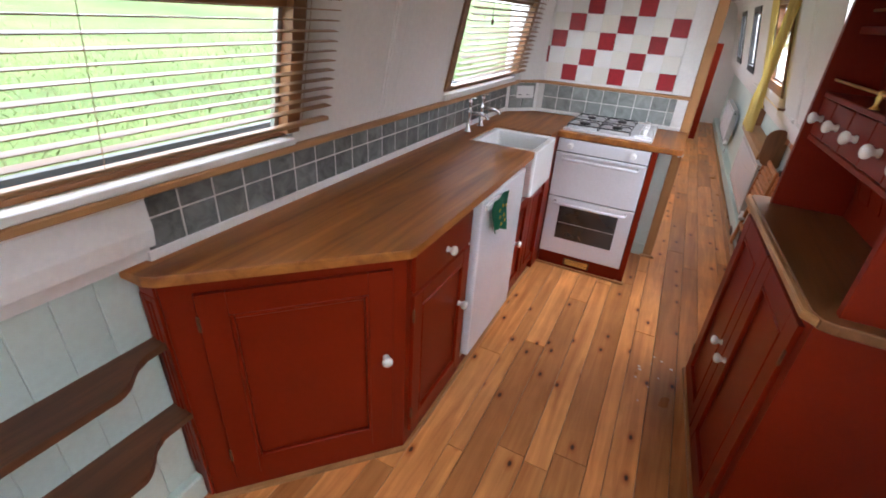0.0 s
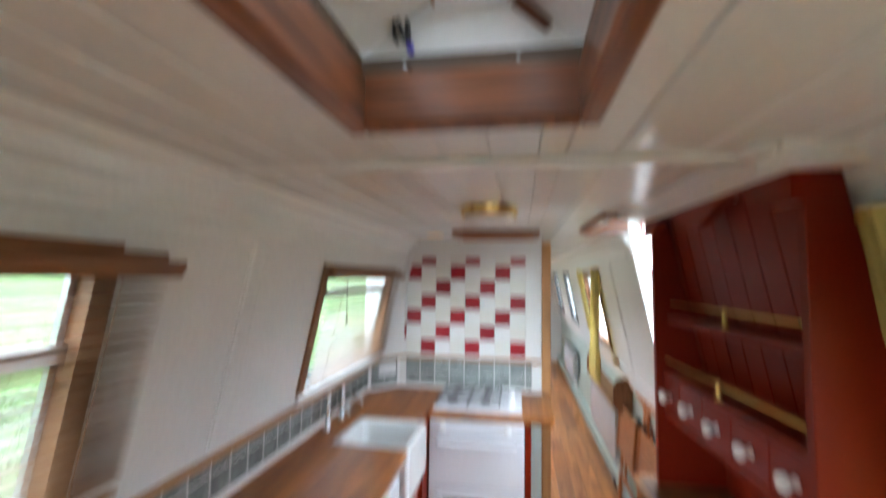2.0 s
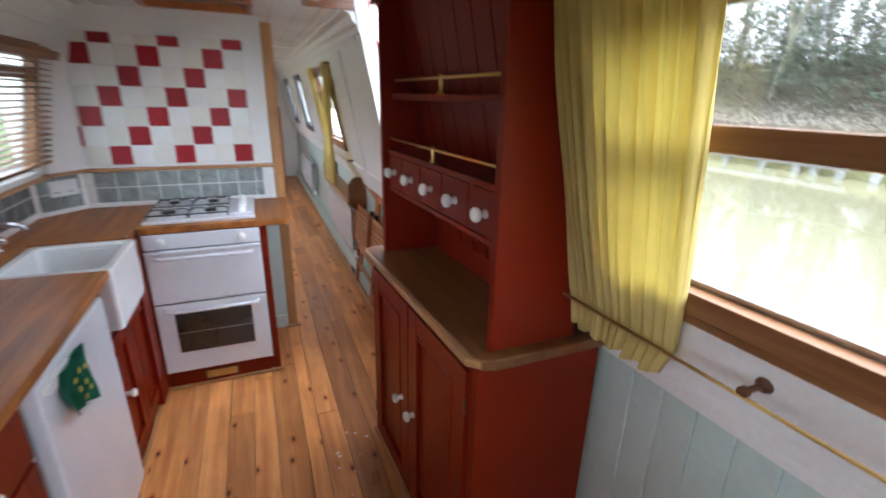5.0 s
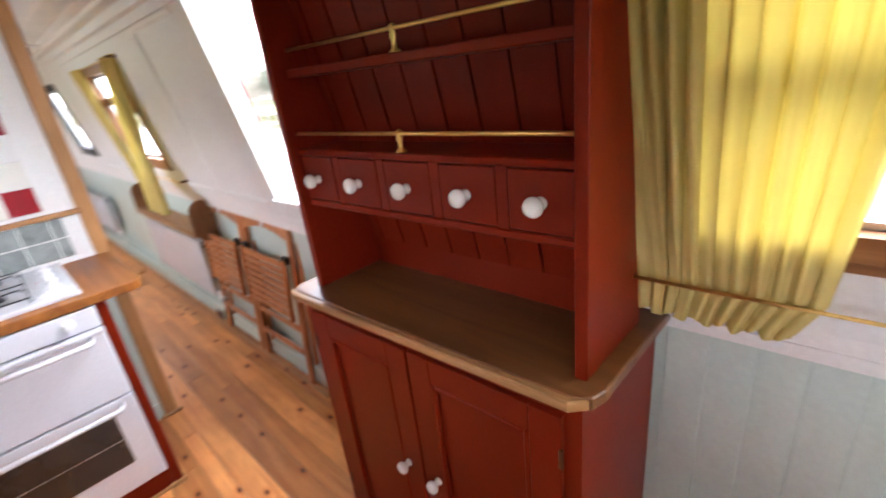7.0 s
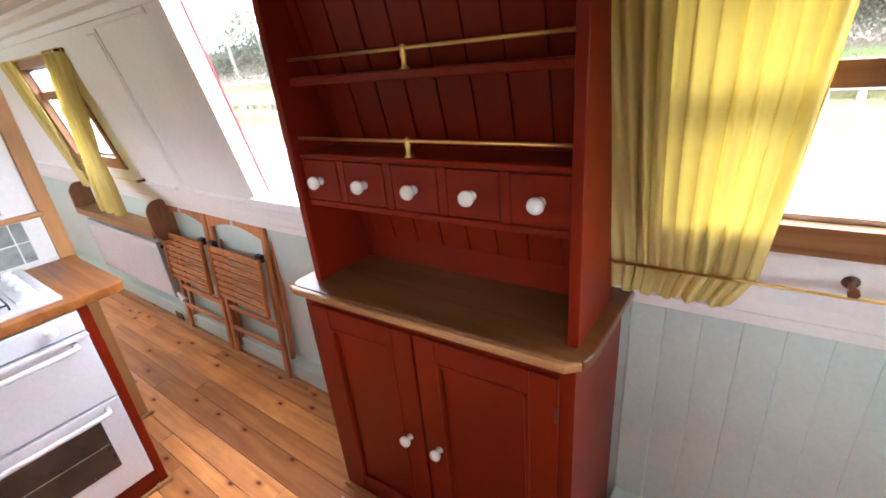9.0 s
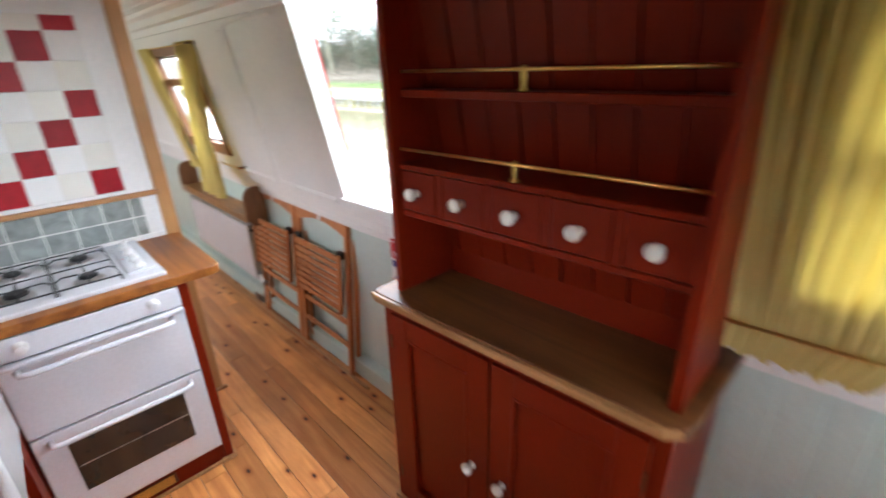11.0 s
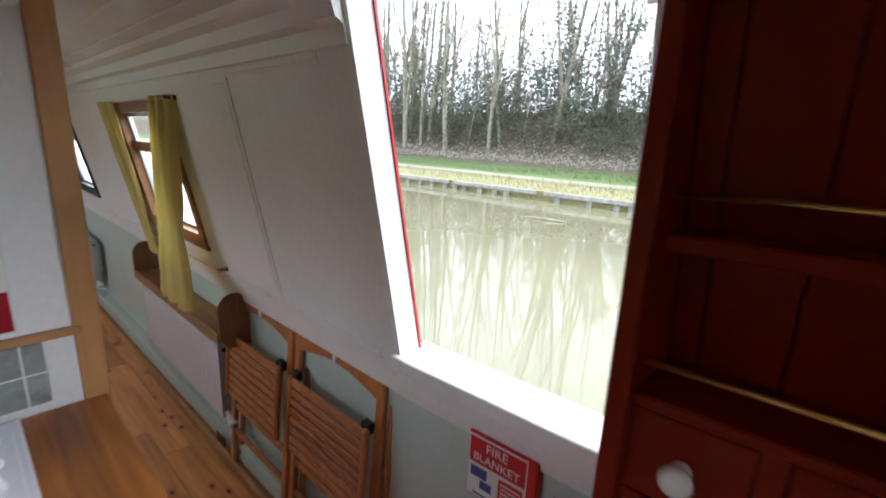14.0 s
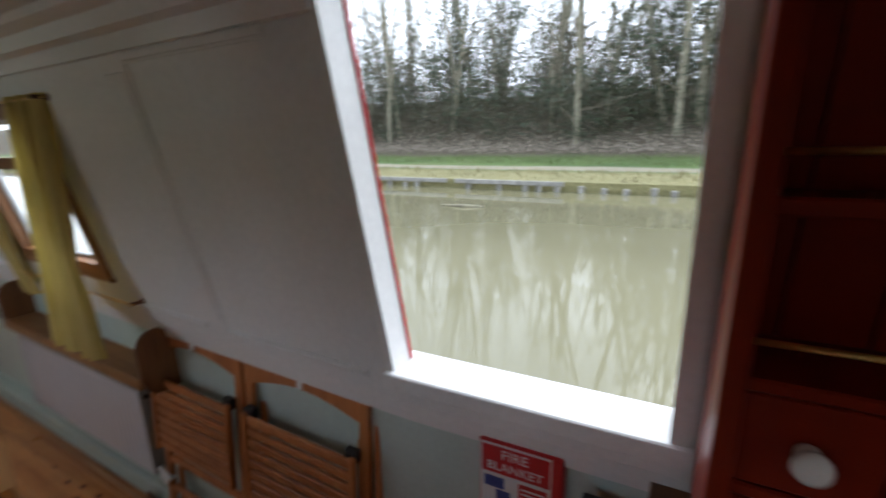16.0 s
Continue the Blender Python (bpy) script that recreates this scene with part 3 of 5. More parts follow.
def pierced(xa, za, xb, zb, y0, y1, holes, r):
    """A leaning roof panel from its foot (xa, za) to its ridge (xb, zb), with round holes at (y, share up the slope)."""
    bm = bmesh.new()
    L = math.hypot(xb - xa, zb - za)
    def P(y, v):
        return (xa + (xb - xa) * v / L, y, za + (zb - za) * v / L)
    loops = [[(y0, 0), (y1, 0), (y1, L), (y0, L)]]
    for yh, share in holes:
        loops.append([(yh + r * math.cos(2 * math.pi * k / 28), share * L + r * math.sin(2 * math.pi * k / 28)) for k in range(28)])
    es = []
    for lp in loops:
        vs = [bm.verts.new(P(*q)) for q in lp]
        es += [bm.edges.new((vs[i], vs[(i + 1) % len(vs)])) for i in range(len(vs))]
    bmesh.ops.triangle_fill(bm, edges=es, use_beauty=True)
    out = bmesh.ops.extrude_face_region(bm, geom=list(bm.faces))
    s = -1 if xb > xa else 1
    nrm = Vector((s * (zb - za), 0, abs(xb - xa))).normalized() * 0.02
    bmesh.ops.translate(bm, vec=nrm, verts=[v for v in out["geom"] if isinstance(v, bmesh.types.BMVert)])
    return bm


HOLES = [(-2.434, 0.6), (-2.612, 0.6), (-2.79, 0.6), (-2.968, 0.6), (-3.146, 0.6), (-3.324, 0.6)]
part("roof_panel", pierced(SKX0 - 0.028, SZ, RL, RZ, SKY0, SKY1 + 0.028, HOLES, 0.039), CREAM, t)
part("roof_panel", pierced(SKX1 + 0.028, SZ, RR, RZ, SKY0, SKY1 + 0.028, HOLES, 0.039), CREAM, t)
part("ridge_batten", box(RL - 0.004, RL + 0.001, SKY0, SKY1 + 0.028, RZ - 0.014, RZ + 0.004), TRIMW, t, "bare wood batten")
part("ridge_batten", box(RR - 0.001, RR + 0.004, SKY0, SKY1 + 0.028, RZ - 0.014, RZ + 0.004), TRIMW, t, "bare wood batten")
for xs in (0.904, 0.964):
    for ys in (-2.43, -2.60, -2.95):
        part("screw_head", lathe([(0, 0.005), (0.002, 0.005), (0.003, 0.003)], (xs, ys, RZ - 0.009), "z", 10), DARKW, t)
for xs in (0.82, 1.01):
    part("screw_head", lathe([(0, 0.0035), (0.002, 0.003)], (xs, SKY1 + 0.004, z1 + 0.016), "y", 10), STEEL, t)

GY = SKY1 + 0.026
h = thing("window_stay", (0.811, GY, 2.09), "black and violet catch fixed to the roof light's end", "catch")
part("body", tube([(0.823, GY - 0.008, 2.053), (0.812, GY - 0.016, 2.075), (0.801, GY - 0.014, 2.099)], [0.004, 0.007, 0.004]), BLACKP, h)
for sx in (-1, 1):
    part("cheek", box(0.811 + sx * 0.011 - 0.003, 0.811 + sx * 0.011 + 0.003, GY - 0.024, GY, 2.061, 2.091, 0.002), BLACKP, h)
part("clamp", box(0.800, 0.822, GY - 0.022, GY, 2.071, 2.081, 0.003), STEEL, h, "small metal clamp")
pts = []
for k in range(24):
    a = 2 * math.pi * k / 24
    r = 0.0135 + 0.0025 * math.cos(6 * a)
    pts.append((0.797 + r * math.cos(a), 2.106 + r * 0.85 * math.sin(a)))
part("knob", prism(pts, GY - 0.028, GY - 0.012, "y", 0.003), PURPLE, h, "violet plastic star knob")
part("tip", lathe([(0, 0.003), (0.005, 0.007), (0.014, 0.007), (0.019, 0.002)], (0.822, GY - 0.01, 2.055), (0.5, 0, -1), 12), PURPLE, h, "violet plastic tip")
h = thing("stay_bar", (1.02, SKY1 + 0.024, 2.085), "dark brown wooden stay bar on the roof light's end", "bar")
bar = box(-0.04, 0.04, -0.005, 0.005, -0.010, 0.010, 0.003)
bmesh.ops.rotate(bar, cent=(0, 0, 0), matrix=Matrix.Rotation(radians(43), 3, "Y"), verts=bar.verts)
bmesh.ops.translate(bar, vec=(1.032, SKY1 + 0.022, 2.095), verts=bar.verts)
part("bar", bar, DARKW, h)

# ceiling lamp, roof vent frame, oval plate
LX, LY = 0.9, -1.36
h = thing("ceiling_lamp", (LX, LY, ROOF), "round ceiling lamp with a polished brass band and white glass", "lamp")
part("brass_ring", lathe([(0, 0.098), (-0.003, 0.104), (-0.007, 0.101), (-0.014, 0.099), (-0.026, 0.101), (-0.031, 0.105), (-0.035, 0.103), (-0.035, 0.097), (-0.004, 0.094)], (LX, LY, ROOF), "z", 40), POLISHED, h, "polished brass band", True)
part("diffuser", lathe([(-0.004, 0.093), (-0.036, 0.093), (-0.047, 0.085), (-0.053, 0.06), (-0.056, 0.002)], (LX, LY, ROOF), "z", 32), PLASTIC, h, "white glass", True)
for k in range(8):
    a = k * math.pi / 4 + 0.2
    part("thumb_screw", lathe([(0, 0.003), (0.008, 0.004), (0.012, 0.002)], (LX + 0.102 * math.cos(a), LY + 0.102 * math.sin(a), ROOF - 0.006), (math.cos(a), math.sin(a), 0), 8), POLISHED, h)
    part("rib", tube([(LX + 0.1025 * math.cos(a), LY + 0.1025 * math.sin(a), ROOF - 0.006), (LX + 0.1025 * math.cos(a), LY + 0.1025 * math.sin(a), ROOF - 0.032)], 0.0028, n=6), POLISHED, h)
h = thing("roof_vent_frame", (0.88, -0.43, ROOF), "varnished wooden frame round a small roof vent", "vent")
# far bar in paler orange wood: the recess's lit inner face, painted
for a in ((0.64, 1.12, -0.58, -0.552), (0.64, 1.12, -0.30, -0.272), (0.64, 0.668, -0.552, -0.30), (1.092, 1.12, -0.552, -0.30)):
    part("frame_bar", box(*a, ROOF - 0.038, ROOF - 0.002, 0.004), CHAIRW if a[2] > -0.31 else MAHOGX, h)
# flat wood plate in place of the open recess
part("backing", box(0.668, 1.092, -0.552, -0.30, ROOF - 0.008, ROOF - 0.001), MAHOGX, h)
h = thing("roof_plate", (0.5, -0.35, ROOF), "small round brass plate on the ceiling", "plate")
part("plate", lathe([(0, 0.055), (-0.006, 0.055), (-0.012, 0.04), (-0.013, 0.002)], (0.5, -0.35, ROOF - 0.006), "z", 24), BRASS, h)

# ---------------- blinds ----------------
def blind(y0, y1, z0, z1, cord_y, tilt=4):
    b = thing("venetian_blind", (xl(z0) + 0.03, (y0 + y1) / 2, z0), "wooden venetian blind lowered with its slats open", "blind", "galley blinds")
    f = lambda z: xl(z) + 0.034
    part("valance", prism([(f(z1) - 0.03, z1 - 0.028), (f(z1) + 0.022, z1 - 0.028), (f(z1) + 0.034, z1 - 0.006), (f(z1) + 0.034, z1 + 0.008), (f(z1) - 0.03, z1 + 0.008)], y0 - 0.03, y1 + 0.02, "y"), FRAMEW, b, "stained wooden valance")
    part("headrail", box(f(z1) - 0.02, f(z1) + 0.008, y0, y1, z1 + 0.008, z1 + 0.024, 0.003), FRAMEW, b)
    me = finish(box(-0.0135, 0.0135, y0 - (y0 + y1) / 2, y1 - (y0 + y1) / 2, -0.0011, 0.0011), "slat", BLINDW)
    z = z1 - 0.045
    k = 0
    while z > z0 + 0.03:
        piece("slat", me, b, (f(z), (y0 + y1) / 2, z), (0, radians(tilt + 3 * math.sin(k * 1.7)), 0))
        z -= 0.0255
        k += 1
    part("bottom_rail", box(f(z0) - 0.014, f(z0) + 0.014, y0, y1, z0 + 0.008, z0 + 0.02, 0.003), BLINDW, b)
    for yc in (y0 + 0.12, (y0 + y1) / 2, y1 - 0.12):
        part("ladder_cord", tube([(f(z1) + 0.013, yc, z1 - 0.03), (f(z0) + 0.013, yc, z0 + 0.014)], 0.0008, n=5), BLINDW, b)
    part("pull_cord", tube([(f(z1) + 0.02, cord_y, z1 - 0.03), (f(z1) + 0.02, cord_y, z1 - 0.19)], 0.0014, n=6), DARKW, b)
    part("cord_toggle", lathe([(0, 0.003), (0.006, 0.006), (0.018, 0.006), (0.024, 0.003)], (f(z1) + 0.02, cord_y, z1 - 0.213), "z", 10), DARKW, b)


blind(-3.46, -2.165, 1.165, 1.672, -3.0)
blind(-1.275, -0.215, 1.165, 1.66, -1.16, 15)

# ---------------- worktop and dado ----------------
ZT, ZB = 0.9, 0.868
worktop = thing("worktop", (0.3, -1.4, ZB), "oiled orange-brown hardwood worktop round the galley", "worktop")
part("long_board", prism([(0.036, -2.722), (-0.008, -2.722), (-0.008, -2.776), (0.082, -2.776), (0.108, -2.764), (0.545, -2.312), (0.552, -2.292), (0.535, -1.098), (0.165, -1.09), (0.165, -0.685), (0.506, -0.680), (0.506, -0.014), (0.036, -0.014)], ZB, ZT, "z", 0.004, None, 2), OAK, worktop)
part("hob_board", prism([(0.507, -0.535), (0.513, -0.545), (0.525, -0.549), (1.168, -0.549), (1.192, -0.538), (1.202, -0.515), (1.204, -0.014), (0.507, -0.014)], ZB, ZT + 0.0015, "z", 0.005, None, 3), OAK, worktop)
solo("worktop_upstand", box(0.032, 0.044, -2.72, -0.19, ZT, 0.928, 0.002), WHITE, "white sealing strip behind the worktop", "trim", "structure")
solo("worktop_upstand", box(0.20, 1.157, -0.012, 0.0, ZT, 0.922, 0.002), WHITE, "white sealing strip behind the worktop", "trim", "structure")
solo("white_end_panel", box(1.096, 1.157, -0.008, 0.0, 0.922, 1.088), WHITE, "white painted end of the tiled splashback", "trim", "structure")
solo("dado_rail", box(0.03, 0.122, -3.62, -0.17, 1.092, 1.112, 0.004), TRIMW, "oak dado rail above the grey tiles", "trim", "structure")
solo("dado_rail", prism([(0.03, -0.21), (0.05, -0.225), (0.225, -0.03), (0.205, -0.005)], 1.0922, 1.1118, "z", 0.003), TRIMW, "oak dado rail across the corner", "trim", "structure")
solo("dado_rail", box(0.20, 1.172, -0.026, 0.0, 1.091, 1.111, 0.004), wood("oak_trim_cross", (0.36, 0.17, 0.06), (0.55, 0.30, 0.13), "x", 0.42), "oak dado rail across the bulkhead", "trim", "structure")

# ---------------- painted cabinets ----------------
def panel_door(parent, o, u, w, hgt, nrm, knob_at=None, hinge_side=0, mat=RED, stile=0.055, panel=True, thick=0.018, nm="door"):
    """A framed door: o lower corner, u along its width, nrm outwards; knob_at in (along, up)."""
    o, u, nrm = Vector(o), Vector(u).normalized(), Vector(nrm).normalized()
    z = Vector((0, 0, 1))
    def slab(a0, a1, b0, b1, d0, d1, bev=0.0):
        bm = box(a0, a1, d0, d1, b0, b1, bev)
        M = Matrix((u, nrm, z)).transposed()
        for v in bm.verts:
            v.co = o + M @ v.co
        return bm
    if panel:
        d = part(nm, slab(stile - 0.004, w - stile + 0.004, stile - 0.004, hgt - stile + 0.004, 0, thick * 0.35), mat, parent)
        for a in ((0, stile, 0, hgt), (w - stile, w, 0, hgt)):
            part("stile", slab(*a, 0, thick, 0.0015), mat, d)
        for a in ((stile, w - stile, 0, stile), (stile, w - stile, hgt - stile, hgt)):
            part("rail", slab(*a, 0, thick - 0.0004, 0.0015), mat, d)
        for a in ((stile, stile + 0.012, stile, hgt - stile), (w - stile - 0.012, w - stile, stile, hgt - stile), (stile + 0.012, w - stile - 0.012, stile, stile + 0.012), (stile + 0.012, w - stile - 0.012, hgt - stile - 0.012, hgt - stile)):
            part("bead", slab(*a, thick * 0.3, thick + 0.003, 0.003), mat, d)
    else:
        d = part(nm, slab(0, w, 0, hgt, 0, thick, 0.002), mat, parent)
    if knob_at:
        part("knob", knob_bm(o + u * knob_at[0] + z * knob_at[1] + nrm * thick, tuple(nrm)), KNOB, d, "white ceramic knob", True)
    if hinge_side:
        hx = 0.0 if hinge_side < 0 else w
        for hz in (0.12 * hgt, 0.84 * hgt):
            part("hinge", slab(hx - 0.004, hx + 0.004, hz, hz + 0.05, thick - 0.004, thick + 0.003, 0.001), DARKW, d, "dark hinge")
    return d


# corner unit with an angled face
c = thing("corner_cabinet", (0.25, -2.3, 0.0), "red painted corner cabinet with an angled panelled door", "cabinet", "galley cabinets")
foot = [(-0.01, -2.735), (0.062, -2.735), (0.505, -2.262), (0.505, -1.79), (-0.01, -1.79)]
part("carcass", prism(foot, 0.0, 0.867), RED, c)
A, B = Vector((0.062, -2.735, 0)), Vector((0.505, -2.262, 0))
u = (B - A).normalized()
nrm = Vector((u.y, -u.x, 0))
LEN = (B - A).length
panel_door(c, A + u * 0.075 + Vector((0, 0, 0.085)) - nrm * 0.004, u, LEN - 0.12, 0.725, nrm, (LEN - 0.145, 0.40), -1, stile=0.075)
part("stile", box(-0.005, 0.055, -2.742, -2.735, 0.01, 0.86, 0.001), RED, c)
panel_door(c, (-0.006, -2.735, 0.16), (1, 0, 0), 0.066, 0.65, (0, -1, 0), stile=0.018, thick=0.01, nm="end_panel")
panel_door(c, (0.501, -2.235, 0.70), (0, 1, 0), 0.43, 0.135, (1, 0, 0), (0.22, 0.062), 0, panel=False, nm="drawer")
panel_door(c, (0.501, -2.235, 0.075), (0, 1, 0), 0.43, 0.61, (1, 0, 0), (0.36, 0.375), -1)
part("base_strip", prism([(0.055, -2.752), (0.068, -2.752), (0.518, -2.268), (0.518, -1.74), (0.505, -1.74), (0.505, -2.262), (0.062, -2.735), (0.052, -2.735)], 0.0, 0.016), TRIMW, c, "oak strip at the foot")

# fridge
c = thing("fridge", (0.27, -1.5, 0.0), "white under-counter fridge with a tea towel on its handle", "fridge")
part("body", box(0.0, 0.50, -1.775, -1.235, 0.06, 0.862, 0.006), ENAMEL, c)
d = part("door", box(0.502, 0.542, -1.772, -1.238, 0.10, 0.858, 0.012, None, 3), ENAMEL, c)
part("handle", box(0.540, 0.556, -1.745, -1.60, 0.815, 0.838, 0.005, None, 2), PLASTIC, d)
part("plinth", box(0.40, 0.46, -1.775, -1.235, 0.0, 0.06), RED, c, "red painted plinth")
part("plinth", box(0.46, 0.498, -1.775, -1.235, 0.0, 0.095), RED, c, "red painted plinth")
part("base_strip", box(0.498, 0.514, -1.775, -1.235, 0.0, 0.016, 0.003), TRIMW, c, "oak strip at the foot")
c = thing("tea_towel", (0.56, -1.62, 0.65), "crumpled green tea towel with yellow print on the fridge handle", "towel")
bm = bmesh.new()
rows = 16
cols = 14
grid = []
for i in range(rows + 1):
    s = i / rows
    row = []
    for j in range(cols + 1):
        q = j / cols
        half = 0.092 * (0.9 + 0.12 * math.sin(math.pi * s) - 0.1 * s)
        y = -1.615 + (q - 0.5) * 2 * half + 0.018 * s
        z = 0.842 - (0.15 + 0.03 * q) * s - 0.006 * math.cos(q * 5 + 1) * s
        x = 0.560 + 0.008 * math.sin(q * 13 + s * 2) * s + 0.006 * math.sin(q * 7 - s * 5)
        row.append(bm.verts.new((x, y, z)))
    grid.append(row)
for i in range(rows):
    for j in range(cols):
        bm.faces.new((grid[i][j], grid[i][j + 1], grid[i + 1][j + 1], grid[i + 1][j]))
bmesh.ops.solidify(bm, geom=list(bm.faces), thickness=0.003)
part("cloth", bm, TOWEL, c, "", True)
for k, (yy, zz) in enumerate(((-1.65, 0.79), (-1.615, 0.80), (-1.575, 0.79), (-1.635, 0.755), (-1.59, 0.75), (-1.61, 0.715), (-1.57, 0.72))):
    part("print_mark", lathe([(0, 0.009), (0.0015, 0.008), (0.002, 0.001)], (0.571, yy, zz), "x", 7), TOWELY, c)

# sink unit
c = thing("sink_cabinet", (0.27, -0.9, 0.0), "red painted cabinet below the white sink", "cabinet", "galley cabinets")
part("carcass", box(0.0, 0.485, -1.232, -0.56, 0.0, 0.648), RED, c)
part("stile", box(0.0, 0.495, -1.232, -1.10, 0.648, 0.867), RED, c)
part("corner_post", box(0.36, 0.515, -0.672, -0.54, 0.02, 0.867), RED, c)
panel_door(c, (0.483, -1.205, 0.07), (0, 1, 0), 0.30, 0.55, (1, 0, 0), (0.10, 0.315), 1)
panel_door(c, (0.483, -0.90, 0.07), (0, 1, 0), 0.30, 0.55, (1, 0, 0))
part("base_strip", box(0.485, 0.50, -1.232, -0.55, 0.0, 0.016, 0.003), TRIMW, c, "oak strip at the foot")

s = thing("sink", (0.34, -0.885, 0.65), "white glazed fireclay sink set in the worktop", "sink")
bm = bmesh.new()
def ring(x0, x1, y0, y1, z, r, k=6):
    pts = []
    for cx, cy, a0 in ((x1 - r, y1 - r, 0), (x0 + r, y1 - r, 90), (x0 + r, y0 + r, 180), (x1 - r, y0 + r, 270)):
        pts += [(cx + r * math.cos(radians(a0 + 90 * i / k)), cy + r * math.sin(radians(a0 + 90 * i / k)), z) for i in range(k + 1)]
    return [bm.verts.new(p) for p in pts]
rg = [ring(0.172, 0.538, -1.083, -0.692, 0.652, 0.02), ring(0.170, 0.54, -1.086, -0.69, 0.66, 0.02), ring(0.170, 0.54, -1.086, -0.69, 0.888, 0.02), ring(0.174, 0.536, -1.082, -0.694, 0.895, 0.02), ring(0.20, 0.512, -1.055, -0.72, 0.895, 0.03), ring(0.206, 0.506, -1.049, -0.726, 0.888, 0.03), ring(0.215, 0.497, -1.04, -0.735, 0.70, 0.04), ring(0.25, 0.46, -1.0, -0.775, 0.686, 0.04)]
for a, b in zip(rg, rg[1:]):
    for i in range(len(a)):
        bm.faces.new((a[i], a[(i + 1) % len(a)], b[(i + 1) % len(b)], b[i]))
bm.faces.new(rg[0][::-1])
bm.faces.new(rg[-1])
part("basin", bm, PORC, s)
part("drain", lathe([(0, 0.03), (0.004, 0.03), (0.005, 0.02), (0.002, 0.001)], (0.355, -0.888, 0.686), "z", 20), CHROME, s, "chrome drain")
part("overflow", box(0.36, 0.44, -0.728, -0.716, 0.855, 0.88, 0.006), PORC, s, "overflow weir")

for k, yt in enumerate((-0.925, -0.745)):
    tp = thing("tap", (0.09, yt, 0.9), "chrome pillar tap with a cross handle behind the sink", "tap", "sink taps")
    part("pillar", lathe([(0, 0.022), (0.004, 0.022), (0.01, 0.012), (0.09, 0.011), (0.095, 0.016), (0.115, 0.016), (0.12, 0.012), (0.15, 0.011), (0.156, 0.016), (0.166, 0.014), (0.178, 0.008)], (0.09, yt, 0.9), "z", 16), CHROME, tp, "", True)
    part("spout", tube([(0.095, yt, 1.005), (0.15, yt - 0.01, 1.008), (0.20, yt - 0.02, 1.004), (0.212, yt - 0.022, 0.985)], [0.011, 0.010, 0.010, 0.011]), CHROME, tp, "", True)
    bm = tube([(0.06, yt - 0.014, 1.083), (0.12, yt + 0.014, 1.083)], 0.005, n=8)
    tube([(0.076, yt + 0.03, 1.083), (0.104, yt - 0.03, 1.083)], 0.005, bm, 8)
    part("cross_handle", bm, CHROME, tp, "", True)

# oven housing and oven
c = thing("oven_housing", (0.79, -0.26, 0.0), "red painted housing round the built-in oven", "cabinet", "galley cabinets")
part("side_panel", box(1.046, 1.078, -0.53, -0.018, 0.02, 0.867, 0.002), RED, c)
part("side_panel", box(0.488, 0.520, -0.536, -0.018, 0.02, 0.867, 0.002), RED, c)
part("plinth", box(0.52, 1.046, -0.522, -0.46, 0.0, 0.108), RED, c)
part("foot_block", box(1.03, 1.09, -0.54, -0.50, 0.0, 0.02, 0.003), TRIMW, c, "oak strip at the foot")
part("base_strip", box(0.50, 1.085, -0.534, -0.522, 0.0, 0.016, 0.003), TRIMW, c, "oak strip at the foot")
g = part("vent_grille", box(0.69, 0.86, -0.527, -0.522, 0.03, 0.082, 0.002), DARKW, c, "dark ventilation grille")
for k in range(7):
    part("louvre", box(0.70, 0.85, -0.530, -0.527, 0.036 + k * 0.006, 0.039 + k * 0.006), BRASS, g)
o = thing("oven", (0.78, -0.3, 0.11), "white built-in double oven with a dark glass window", "oven")
part("body", box(0.517, 1.047, -0.528, -0.05, 0.108, 0.867), IRON, o, "black oven carcass")
part("control_panel", box(0.524, 1.042, -0.548, -0.528, 0.788, 0.863, 0.006, None, 2), ENAMEL, o, "white control panel")
d = part("grill_door", box(0.524, 1.042, -0.552, -0.528, 0.506, 0.781, 0.006, None, 2), ENAMEL, o)
part("handle", tube([(0.57, -0.552, 0.752), (0.575, -0.585, 0.752), (0.60, -0.592, 0.752), (0.966, -0.592, 0.752), (0.991, -0.585, 0.752), (0.996, -0.552, 0.752)], 0.0095), ENAMEL, d, "", True)
part("top_lip", box(0.524, 1.042, -0.562, -0.552, 0.766, 0.781, 0.003), ENAMEL, d)
d = part("oven_door", box(0.524, 1.042, -0.552, -0.528, 0.113, 0.498, 0.006, None, 2), ENAMEL, o)
part("handle", tube([(0.57, -0.552, 0.472), (0.575, -0.585, 0.472), (0.60, -0.592, 0.472), (0.966, -0.592, 0.472), (0.991, -0.585, 0.472), (0.996, -0.552, 0.472)], 0.0095), ENAMEL, d, "", True)
part("door_window", box(0.605, 0.962, -0.5545, -0.551, 0.225, 0.448, 0.0015), OVENGLASS, d, "dark glass")
part("wire_shelf", box(0.615, 0.955, -0.556, -0.5545, 0.335, 0.338), STEEL, d)
for x in (0.60, 0.955):
    part("control_knob", lathe([(0, 0.02), (0.006, 0.02), (0.01, 0.016), (0.028, 0.014), (0.030, 0.002)], (x, -0.548, 0.826), "-y", 18), PLASTIC, o, "white control knob")

